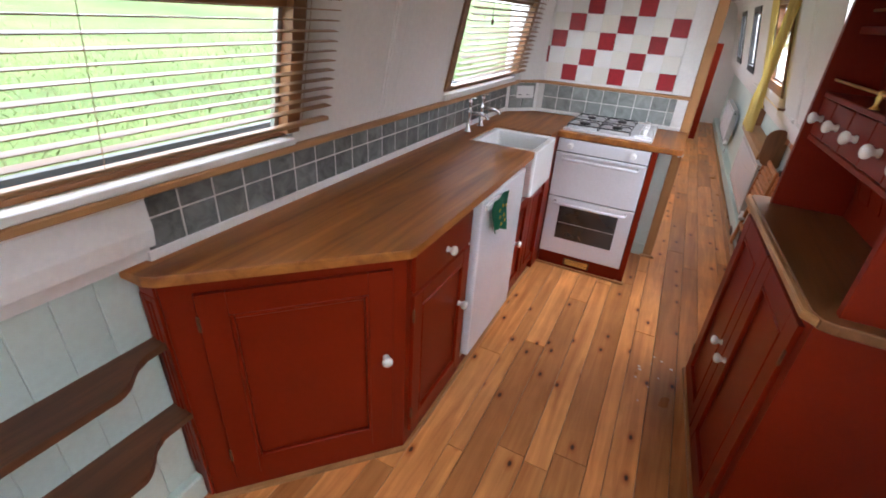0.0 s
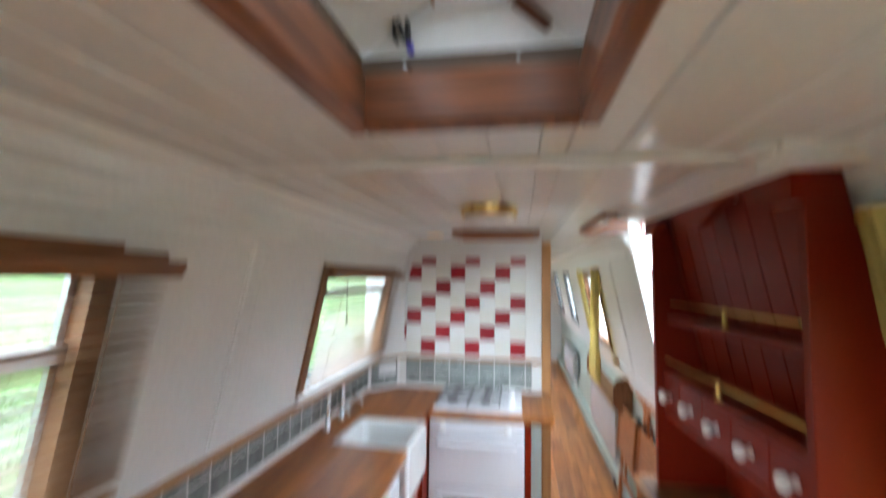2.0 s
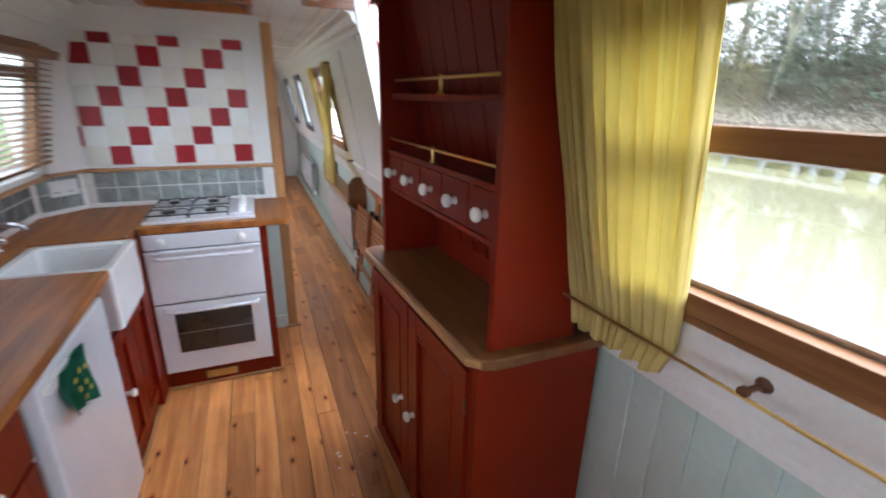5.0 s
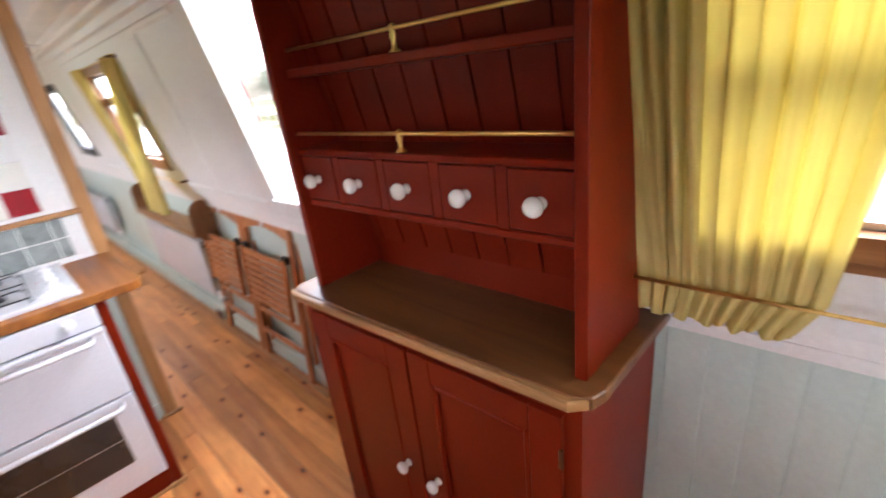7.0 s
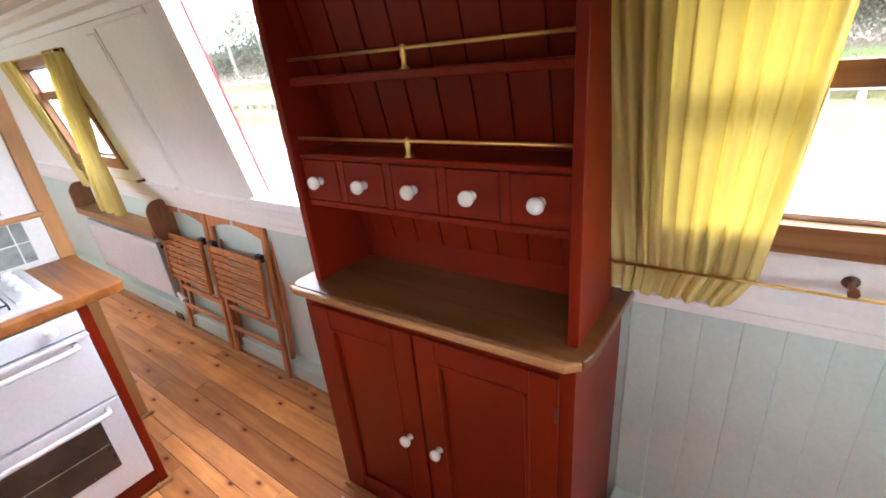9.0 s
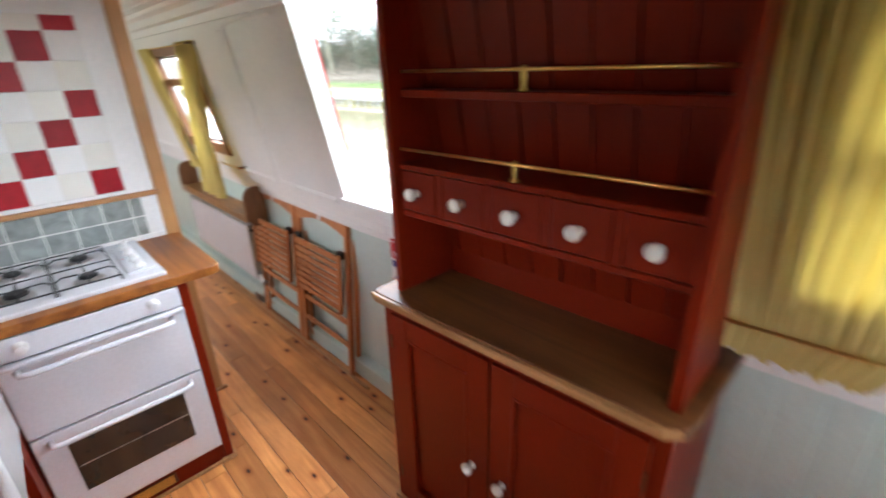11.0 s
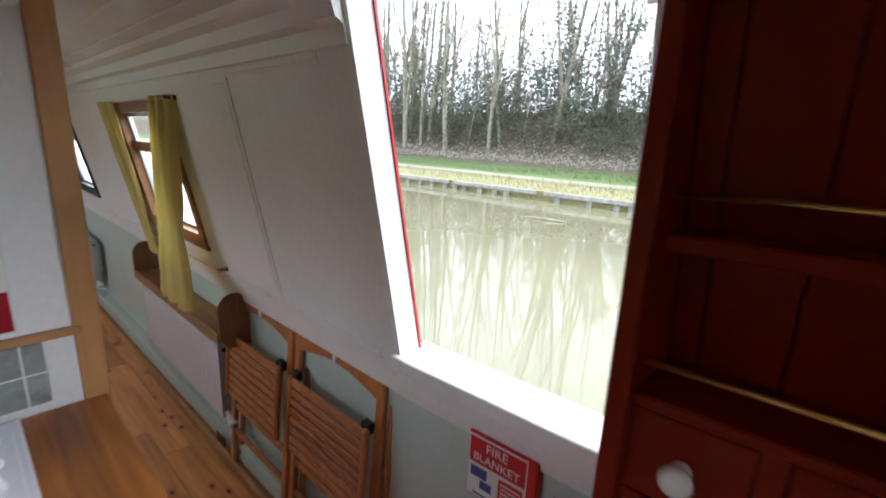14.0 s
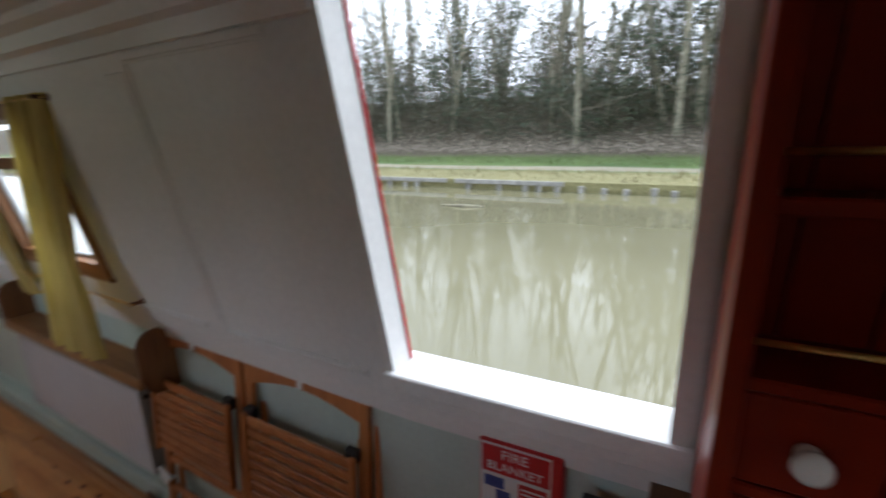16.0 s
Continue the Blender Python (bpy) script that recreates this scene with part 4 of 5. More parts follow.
# hob
hb = thing("gas_hob", (0.78, -0.27, 0.9), "white enamel four-burner gas hob with black wire grids", "hob")
part("tray", box(0.528, 1.03, -0.503, -0.035, 0.9, 0.918, 0.008, None, 3), ENAMEL, hb)
part("control_ridge", box(0.925, 1.015, -0.44, -0.10, 0.916, 0.924, 0.004, None, 2), ENAMEL, hb)
for bx, by, r in ((0.63, -0.38, 0.038), (0.63, -0.16, 0.032), (0.82, -0.38, 0.034), (0.82, -0.16, 0.034)):
    bn = part("burner", lathe([(0, r + 0.012), (0.006, r + 0.01), (0.012, r), (0.014, r * 0.6)], (bx, by, 0.917), "z", 22), STEEL, hb, "metal burner ring")
    part("burner_cap", lathe([(0.012, r - 0.006), (0.02, r - 0.005), (0.024, r - 0.012), (0.025, 0.002)], (bx, by, 0.917), "z", 20), IRON, bn, "black burner cap")
for k in range(4):
    yk = -0.40 + k * 0.085
    part("control_knob", lathe([(0, 0.02), (0.008, 0.02), (0.016, 0.015), (0.03, 0.013), (0.032, 0.002)], (0.97, yk, 0.923), "z", 16), PLASTIC, hb, "white control knob")
part("red_mark", lathe([(0, 0.005), (0.001, 0.004)], (0.94, -0.27, 0.9235), "z", 8), SIGNRED, hb, "red mark")
for x0 in (0.545, 0.728):
    gm = bmesh.new()
    x1, y0, y1, z = x0 + 0.175, -0.465, -0.075, 0.948
    tube([(x0, y0, z - 0.012), (x1, y0, z - 0.012), (x1, y1, z - 0.012), (x0, y1, z - 0.012), (x0, y0, z - 0.012)], 0.0032, gm, 6)
    for by in (-0.38, -0.16):
        for sx in (0, 1):
            xa = x0 if sx == 0 else x1
            tube([(xa, by, z - 0.012), (xa + (0.02 if sx == 0 else -0.02), by, z), (x0 + 0.0875 + (-0.02 if sx == 0 else 0.02), by, z - 0.002)], 0.003, gm, 6)
        for sy in (-1, 1):
            tube([(x0 + 0.0875, by + sy * 0.085, z - 0.012), (x0 + 0.0875, by + sy * 0.06, z), (x0 + 0.0875, by + sy * 0.018, z - 0.002)], 0.003, gm, 6)
    for px in (x0, x1):
        for py in (y0, y1):
            tube([(px, py, z - 0.012), (px, py, 0.917)], 0.003, gm, 6)
    tube([(x0, -0.27, z - 0.012), (x1, -0.27, z - 0.012)], 0.003, gm, 6)
    part("pan_support", gm, IRON, hb, "black wire pan support")

# socket
so = thing("wall_socket", (0.12, -0.10, 1.03), "white double wall socket on the tiled corner", "socket")
def diag(a0, a1, z0, z1, d0, d1, bev=0.002):
    bm = box(a0, a1, d0, d1, z0, z1, bev)
    uu = Vector((0.162, 0.188, 0)).normalized()
    nn = Vector((uu.y, -uu.x, 0))
    for v in bm.verts:
        v.co = Vector((0.043, -0.2, 0)) + uu * v.co.x + nn * v.co.y + Vector((0, 0, v.co.z))
    return bm
part("plate", diag(0.07, 0.205, 0.99, 1.07, 0.008, 0.017, 0.003), PLASTIC, so)
for a in (0.09, 0.155):
    part("switch", diag(a, a + 0.015, 1.04, 1.06, 0.017, 0.021), PLASTIC, so)
    for k in range(3):
        part("pin_slot", diag(a + 0.004 + (k - 1) * 0.009, a + 0.008 + (k - 1) * 0.009, 1.008, 1.016, 0.016, 0.0175, 0), BLACKP, so)

# ---------------- dresser ----------------
D = thing("dresser", (1.65, -1.65, 0.0), "dark red painted wooden dresser with open shelves and a brown top", "dresser")
DY0, DY1 = -2.092, -1.212
part("carcass", box(1.467, 1.84, DY0, DY1, 0.015, 0.885), RED, D)
part("base_strip", prism([(1.455, DY1 + 0.012), (1.455, DY0 - 0.012), (1.84, DY0 - 0.012), (1.84, DY0), (1.467, DY0), (1.467, DY1), (1.757, DY1), (1.757, DY1 + 0.012)], 0.0, 0.02), TRIMW, D, "oak strip at the foot")
top = [(1.85, -2.12), (1.50, -2.12), (1.468, -2.11), (1.452, -2.078), (1.447, -1.21), (1.455, -1.185), (1.478, -1.172), (1.85, -1.172)]
part("top_board", prism(top, 0.885, 0.915, "z", 0.007, None, 3), DRTOP, D, "dark brown varnished wooden top")
# front edge paler than the rest of the top
part("worn_edge", prism([(1.462, -2.106), (1.436, -2.078), (1.4325, -1.21), (1.448, -1.172), (1.4545, -1.18), (1.4465, -1.21), (1.4515, -2.078), (1.467, -2.104)], 0.888, 0.912, "z", 0.004), DRLIP, D, "paler front edge")
panel_door(D, (1.471, -1.642, 0.055), (0, 1, 0), 0.39, 0.80, (-1, 0, 0), (0.053, 0.402), 1, stile=0.07)
panel_door(D, (1.471, -2.056, 0.055), (0, 1, 0), 0.406, 0.80, (-1, 0, 0), (0.356, 0.402), -1, stile=0.07)
UF = 1.525
ZU = 1.872
for ya, yb in ((-2.082, -2.057), (-1.262, -1.237)):
    part("side", prism([(UF - 0.02, 0.915), (1.755, 0.915), (1.75, 0.99), (xr(1.0) - 0.006, 1.0), (xr(ZU) - 0.006, ZU), (UF - 0.028, ZU)], ya, yb, "y", 0.002), RED, D)
yb = -2.057
while yb < -1.27:
    ye = min(yb + 0.0945, -1.262)
    bm = bmesh.new()
    slant(bm, "R", yb + 0.003, ye - 0.003, 1.0, ZU, 0.022, 0.012)
    part("back_board", bm, RED, D)
    yb = ye
part("back_panel", slant(bmesh.new(), "R", -2.057, -1.262, 1.0, ZU, 0.0145, 0.008), RED, D)
part("back_panel", box(1.728, 1.752, -2.057, -1.262, 0.915, 1.0), RED, D)
part("shelf", box(1.54, xr(1.52) - 0.02, -2.057, -1.262, 1.500, 1.521, 0.003), RED, D)
part("drawer_top", box(1.522, xr(1.33) - 0.02, -2.057, -1.262, 1.306, 1.323, 0.003), RED, D)
part("drawer_bottom", box(1.526, xr(1.17) - 0.02, -2.057, -1.262, 1.166, 1.184, 0.003), RED, D)
for k in range(6):
    yk = -1.2445 - 0.1645 * k
    part("divider", box(1.529, 1.60, max(-2.057, yk - 0.012), min(-1.25, yk + 0.012), 1.184, 1.306), RED, D)
for k in range(5):
    yk = -1.327 - 0.1645 * k
    d = part("drawer", box(1.527, 1.62, yk - 0.0685, yk + 0.0685, 1.187, 1.303, 0.002), RED, D)
    part("knob", knob_bm((1.527, yk, 1.244), (-1, 0, 0), 1.05), KNOB, d, "white ceramic knob", True)
# scalloped frieze: a low middle, a dome each side of it, flat towards the ends
fr = []
n = 72
for i in range(n + 1):
    y = -2.082 + (2.082 - 1.237) * i / n
    d = abs(y + 1.645)
    fr.append((y, 1.802 + (0.052 * math.sin(math.pi * d / 0.40) ** 2 if d < 0.36 else 0.005)))
fr += [(-1.237, ZU), (-2.082, ZU)]
part("frieze", prism(fr, UF - 0.05, UF - 0.026, "x"), RED, D, "scalloped frieze board")
CF = UF - 0.05
part("cornice", prism([(CF - 0.004, ZU - 0.004), (CF - 0.008, ZU + 0.004), (CF - 0.026, ZU + 0.006), (CF - 0.03, ZU + 0.012), (CF - 0.052, ZU + 0.014), (CF - 0.056, ZU + 0.021), (CF - 0.085, ZU + 0.024), (CF - 0.09, ZU + 0.04), (1.60, ZU + 0.04), (1.60, ZU - 0.004)], -2.15, -1.19, "y"), WHITE, D, "white moulded cornice")
part("cornice", prism([(-2.086, ZU - 0.0035), (-2.09, ZU + 0.0045), (-2.108, ZU + 0.0065), (-2.112, ZU + 0.0125), (-2.134, ZU + 0.0145), (-2.138, ZU + 0.0215), (-2.165, ZU + 0.0245), (-2.17, ZU + 0.0405), (-2.08, ZU + 0.0405), (-2.08, ZU - 0.0035)], CF - 0.06, 1.60, "x"), WHITE, D, "white moulded cornice")
for zr, xx in ((1.566, 1.556), (1.362, 1.535)):
    part("brass_rail", tube([(xx, -2.057, zr), (xx, -1.262, zr)], 0.0042, n=10), BRASS, D, "thin brass rail", True)
    zb = 1.521 if zr > 1.5 else 1.323
    part("rail_post", lathe([(0, 0.012), (0.003, 0.012), (0.008, 0.006), (0.02, 0.0055), (0.03, 0.008), (zr - zb - 0.004, 0.006), (zr - zb + 0.004, 0.008), (zr - zb + 0.009, 0.003)], (xx, -1.646, zb), "z", 12), BRASS, D, "turned brass post", True)

D.location.x -= 0.027

# ---------------- curtains ----------------
def curtain(nm, group, y_top, y_tie, y_bot, z_top, z_tie, z_bot, off, x_fix=None, folds=9, amp=0.014, label="yellow gathered cotton curtain"):
    """Edges as (y0, y1) at the top, the tie and the foot."""
    base_x = (x_fix if x_fix else xr(z_bot)) - off
    cu = thing(nm, (base_x, sum(y_bot) / 2, z_bot), label, "curtain", group)
    bm = bmesh.new()
    R_, C_ = 46, folds * 12
    g = []
    for i in range(R_ + 1):
        s = i / R_
        z = z_top + (z_bot - z_top) * s
        st = (z_top - z) / (z_top - z_tie)
        if st <= 1:
            e = st ** 1.25
            a, b = (p + (q - p) * e for p, q in zip(y_top, y_tie))
        else:
            e = (z_tie - z) / max(1e-6, z_tie - z_bot)
            a, b = (p + (q - p) * e for p, q in zip(y_tie, y_bot))
        pinch = 0.45 + 0.55 * min(1, abs(st - 1) * 4)
        x0 = (x_fix if x_fix else xr(z)) - off
        row = []
        for j in range(C_ + 1):
            q = j / C_
            ph = q * folds * 2 * math.pi + 0.9 * math.sin(q * 9) + 0.5 * math.sin(q * 4 + s * 2.2)
            dx = amp * pinch * math.sin(ph) * (0.65 + 0.35 * math.sin(q * 17 + 1)) + 0.004 * math.sin(ph * 2.1 + s * 6)
            zz = z + (0.006 * math.sin(ph * 0.5) if i == R_ else 0)
            over = (0.003 + 0.3 * abs(b - a) / folds * (0.55 + 0.45 * math.sin(q * 13 + 0.6)) * min(1, 0.15 + 1.3 * q)) * (0.4 + 0.6 * min(1, 3 * s))
            row.append(bm.verts.new((x0 + dx, a + (b - a) * q + over * math.cos(ph), zz)))
        g.append(row)
    for i in range(R_):
        for j in range(C_):
            bm.faces.new((g[i][j], g[i][j + 1], g[i + 1][j + 1], g[i + 1][j]))
    part("cloth", bm, YELLOW, cu, "", True)
    return cu


curtain("curtain", "dresser window", (-2.445, -2.06), (-2.388, -2.09), (-2.345, -2.085), 1.79, 1.045, 0.955, 0.035, None, 11, 0.016, "yellow gathered cotton curtain held behind a thin brass rod")
rod = thing("curtain_rod", (1.70, -2.6, 1.066), "thin brass curtain rod on dark brackets", "rod")
part("rod", tube([(1.68, -2.06, 1.046), (1.68, -3.4, 1.046)], 0.0038), BRASS, rod, "", True)
for yb in (-2.535, -3.3):
    part("bracket", lathe([(0, 0.016), (0.006, 0.014), (0.012, 0.006), (0.045, 0.006), (0.05, 0.010), (0.06, 0.010)], (xr(1.06) + 0.002, yb, 1.055), "-x", 12), DARKW, rod, "dark turned bracket")
rod = thing("curtain_rod", (1.58, -2.7, 1.755), "thin brass curtain rod above the window", "rod")
part("rod", tube([(1.552, -2.1, 1.772), (1.552, -3.45, 1.772)], 0.0038), BRASS, rod, "", True)
part("end_bracket", lathe([(0, 0.012), (0.01, 0.006), (0.05, 0.006)], (xr(1.772), -2.105, 1.772), "-x", 10), BRASS, rod)
curtain("curtain", "passage window", (0.47, 0.76), (0.54, 0.80), (0.50, 0.86), 1.735, 1.2, 0.87, 0.0, 1.592, 6, 0.02, "yellow gathered curtain hanging beside the passage window")
curtain("curtain", "passage window", (1.25, 1.50), (1.36, 1.50), (1.34, 1.50), 1.725, 1.1, 0.93, 0.035, None, 4, 0.014, "yellow gathered curtain tied back beside the passage window")
rod = thing("curtain_rod", (1.58, 1.0, 1.72), "thin rod above the passage window", "rod")
part("rod", tube([(1.585, 0.46, 1.722), (1.585, 1.55, 1.722)], 0.004), BRASS, rod)
part("end_bracket", lathe([(0, 0.012), (0.01, 0.006), (0.04, 0.006)], (xr(1.722), 0.47, 1.722), "-x", 10), DARKW, rod)
rod = thing("curtain_rod", (1.70, 0.9, 1.04), "thin low rod below the passage window", "rod")
part("rod", tube([(1.70, 0.46, 1.045), (1.70, 1.5, 1.045)], 0.0035), BRASS, rod)
part("end_bracket", lathe([(0, 0.014), (0.01, 0.006), (0.04, 0.008)], (xr(1.045), 0.47, 1.045), "-x", 10), DARKW, rod, "dark bracket")

# ---------------- folded chairs ----------------
def folded_chair():
    c = thing("folding_chair", (1.745, -0.18, 0.0), "folded beech slatted chair hung against the wall", "chair", "folding chairs by the wall")
    lean = lambda z: 1.748 + 0.075 * z / 0.87
    def bar(y0, y1, z0, z1, d0, d1, bev=0.003):
        bm = box(0, d1 - d0, y0, y1, z0, z1, bev)
        for v in bm.verts:
            v.co.x += lean(v.co.z) + d0
        return bm
    Y0, Y1 = -0.455, 0.075
    part("upright", bar(Y0, Y0 + 0.034, 0.0, 0.86, 0, 0.022), CHAIRW, c)
    part("upright", bar(Y1 - 0.034, Y1, 0.0, 0.86, 0, 0.022), CHAIRW, c)
    arch = []
    for i in range(17):
        y = Y0 + 0.034 + (Y1 - Y0 - 0.068) * i / 16
        arch.append((y, 0.80 + 0.038 * math.sin(math.pi * i / 16)))
    bm = prism(arch + [(Y1 - 0.034, 0.875), (Y0 + 0.034, 0.875)], 0, 0.02, "x")
    for v in bm.verts:
        v.co.x += lean(v.co.z) + 0.001
    part("top_rail", bm, CHAIRW, c)
    for z in (0.30, 0.165):
        part("lower_rail", bar(Y0 + 0.034, Y1 - 0.034, z, z + 0.03, 0.004, 0.018), CHAIRW, c)
    part("rear_leg", bar(Y0 - 0.018, Y0 - 0.001, 0.12, 0.80, 0.026, 0.05), CHAIRW, c)
    part("rear_leg", bar(Y1 - 0.062, Y1 - 0.036, 0.05, 0.72, 0.026, 0.044), CHAIRW, c)
    part("rear_leg", bar(Y0 + 0.036, Y0 + 0.062, 0.05, 0.72, 0.026, 0.044), CHAIRW, c)
    st = part("seat", bar(Y0 + 0.022, Y0 + 0.046, 0.385, 0.712, -0.044, -0.02, 0.006), CHAIRW, c)
    part("seat_side", bar(Y1 - 0.046, Y1 - 0.022, 0.385, 0.712, -0.044, -0.02, 0.006), CHAIRW, st)
    for k in range(8):
        z = 0.40 + k * 0.0385
        part("slat", bar(Y0 + 0.044, Y1 - 0.044, z, z + (0.0285 if k < 7 else 0.034), -0.036, -0.024), CHAIRW, st)
    for y in (Y0 + 0.045, Y1 - 0.045):
        part("hinge_block", bar(y - 0.022, y + 0.022, 0.685, 0.725, -0.03, -0.002, 0.004), BLACKP, c, "black plastic hinge")
    part("hook", bar(-0.20, -0.18, 0.842, 0.866, -0.006, 0.001, 0.002), PLASTIC, c, "white hook")
    return c


ch = folded_chair()
copy_thing(ch, pose(1.745, 0.375, 0))

# ---------------- radiator and shelf ----------------
def radiator():
    r = thing("radiator", (1.8, 1.27, 0.22), "white panel radiator on the pale green wall", "radiator", "radiators")
    part("panel", box(1.745, 1.76, 0.68, 1.86, 0.225, 0.615, 0.004, None, 2), ENAMEL, r)
    for k in range(30):
        y = 0.70 + k * 0.0387
        part("rib", box(1.7415, 1.746, y, y + 0.022, 0.25, 0.59, 0.002), ENAMEL, r)
    part("back_panel", box(1.785, 1.80, 0.69, 1.85, 0.235, 0.60), ENAMEL, r)
    # top and end are white enamel with shade put into the colour
    part("top_grille", box(1.744, 1.80, 0.68, 1.86, 0.612, 0.622, 0.002), ENAMEL_SHADED, r, "slotted white top, the shade of its slots painted grey")
    part("end_cap", box(1.746, 1.803, 0.674, 0.68, 0.225, 0.62, 0.002), ENAMEL_SHADED, r, "slotted white end with its shade painted grey")
    part("bleed_valve", lathe([(0, 0.011), (0.006, 0.011), (0.008, 0.003)], (1.772, 0.674, 0.585), "-y", 12), BLACKP, r, "dark bleed valve")
    part("bracket", box(1.80, 1.842, 0.8, 0.84, 0.3, 0.55), ENAMEL, r)
    part("valve", lathe([(0, 0.012), (0.03, 0.012), (0.034, 0.02), (0.075, 0.021), (0.08, 0.016)], (1.765, 0.665, 0.255), (0, -0.6, -0.35), 14), PLASTIC, r, "white thermostatic valve")
    part("pipe", tube([(1.79, 0.655, 0.245), (1.79, 0.65, 0.10)], 0.0075), PLASTIC, r)
    return r


rad = radiator()
copy_thing(rad, pose(1.8, 4.0, 0.22))
sh = thing("wall_shelf", (1.78, 1.13, 0.65), "brown wooden shelf with rounded ends above the radiator", "shelf")
part("board", box(1.712, 1.842, 0.536, 1.826, 0.705, 0.723, 0.003), SHELFW, sh)
part("front_lip", box(1.700, 1.714, 0.536, 1.826, 0.685, 0.735, 0.003), SHELFW, sh)
ENDW = wood("shelf_end", (0.16, 0.06, 0.02), (0.32, 0.14, 0.05), "z", 0.4)
for ya in (0.518, 1.826):
    pts = [(1.842, 0.655)] + [(1.775 + 0.07 * math.cos(radians(270 - 9 * k)), 0.735 + 0.08 * math.sin(radians(270 - 9 * k))) for k in range(11)] + [(1.775 + 0.07 * math.cos(radians(180 - 9 * k)), 0.83 + 0.08 * math.sin(radians(180 - 9 * k))) for k in range(11)] + [(1.842, 0.91)]
    part("end_board", prism(pts, ya, ya + 0.018, "y", 0.002), ENDW, sh, "rounded end board")

# ---------------- fire blanket and extinguisher ----------------
fb = thing("fire_blanket_case", (1.82, -0.9, 0.69), "red and white fire blanket case with grey pull straps", "fire blanket")
part("case", box(1.806, 1.842, -1.0, -0.80, 0.695, 0.89, 0.01, None, 3), SIGNRED, fb)
part("label_card", box(1.8035, 1.8065, -0.975, -0.806, 0.705, 0.884), SIGNWHITE, fb, "white printed label")
def sign_text(body, y, z, size, mat, nm="lettering"):
    cu = bpy.data.curves.new(nm, "FONT")
    cu.body, cu.size, cu.align_x, cu.extrude = body, size, "CENTER", 0.0004
    tmp = new("tmp_text", cu)
    dg = bpy.context.evaluated_depsgraph_get()
    me = bpy.data.meshes.new_from_object(tmp.evaluated_get(dg))
    bpy.data.objects.remove(tmp)
    M = Matrix(((0, 0, -1, 1.8016), (-1, 0, 0, y), (0, 1, 0, z), (0, 0, 0, 1)))
    me.transform(M)
    bm = bmesh.new()
    bm.from_mesh(me)
    flare(bm)
    bm.to_mesh(me)
    bm.free()
    me.transform(Matrix.Translation(-ORG[fb]))
    me.materials.append(mat)
    ob = new(nm, me)
    ob.parent = fb
    ORG[ob] = ORG[fb]
    return ob
part("red_head", box(1.8025, 1.8036, -0.972, -0.81, 0.806, 0.880), SIGNRED, fb, "red printed heading")
sign_text("FIRE", -0.89, 0.849, 0.036, SIGNWHITE)
sign_text("BLANKET", -0.89, 0.816, 0.032, SIGNWHITE)
part("red_block", box(1.8025, 1.8036, -0.968, -0.90, 0.725, 0.795), SIGNRED, fb, "red printed block")
part("blue_block", box(1.8025, 1.8036, -0.865, -0.815, 0.765, 0.795), SIGNBLUE, fb, "blue printed picture")
part("blue_block", box(1.8025, 1.8036, -0.88, -0.845, 0.735, 0.76), SIGNBLUE, fb, "blue printed picture")
for k in range(5):
    part("print_line", box(1.8018, 1.8026, -0.962, -0.906, 0.732 + k * 0.012, 0.736 + k * 0.012), SIGNWHITE, fb)
part("print_line", box(1.8025, 1.8036, -0.955, -0.825, 0.712, 0.718), SIGNBLUE, fb)
for y in (-0.945, -0.855):
    part("pull_strap", tube([(1.822, y, 0.70), (1.815, y + 0.004, 0.66), (1.818, y + 0.016, 0.62), (1.826, y + 0.02, 0.585)], [0.010, 0.011, 0.011, 0.009], n=6), STRAP, fb, "grey pull strap")
ex = thing("fire_extinguisher", (1.79, -1.09, 0.40), "small red fire extinguisher on the wall behind the dresser", "extinguisher")
part("cylinder", lathe([(0, 0.036), (0.004, 0.04), (0.28, 0.04), (0.31, 0.034), (0.335, 0.018), (0.345, 0.014)], (1.79, -1.09, 0.44), "z", 24), SIGNRED, ex, "", True)
part("valve_head", box(1.77, 1.81, -1.115, -1.065, 0.785, 0.815, 0.004), BLACKP, ex, "black valve head")
part("lever", box(1.775, 1.805, -1.13, -1.045, 0.822, 0.832, 0.003), BLACKP, ex, "black squeeze lever")
part("lever", box(1.775, 1.805, -1.066, -1.048, 0.79, 0.822, 0.003), BLACKP, ex, "black squeeze lever")
part("bracket", box(1.81, 1.842, -1.12, -1.06, 0.5, 0.7, 0.003), BLACKP, ex)
part("gauge", lathe([(0, 0.012), (0.006, 0.012), (0.008, 0.002)], (1.77, -1.10, 0.80), "-x", 14), STEEL, ex, "round gauge")

# ---------------- dark shelves by the boarded side ----------------
def ogee_shelf(z, xn, xw, ys):
    s = thing("wall_shelf", (0.04, -3.2, z), "dark-stained wooden shelf with a curved front edge beside the red cabinet", "shelf", "dark shelves")
    pts = [(-0.008, -2.744), (xn, -2.744), (xn, ys + 0.07)]
    for k in range(11):
        a = k / 10
        pts.append((xn + (xw - xn) * (0.5 - 0.5 * math.cos(math.pi * a)), ys + 0.07 - 0.11 * a))
    pts += [(xw, -4.3), (-0.008, -4.3)]
    part("board", prism(pts, z - 0.022, z, "z", 0.004, None, 2), DARKW, s)
    part("wall_batten", box(-0.004, 0.012, -4.3, -2.76, z - 0.045, z - 0.022, 0.002), DARKW, s)
    for yb in (-3.0, -3.7):
        part("bracket", prism([(-0.002, z - 0.022), (0.06, z - 0.022), (0.03, z - 0.05), (-0.002, z - 0.09)], yb - 0.009, yb + 0.009, "y", 0.002), DARKW, s)
    return s


ogee_shelf(0.665, 0.05, 0.125, -2.87)
ogee_shelf(0.415, 0.075, 0.16, -2.90)

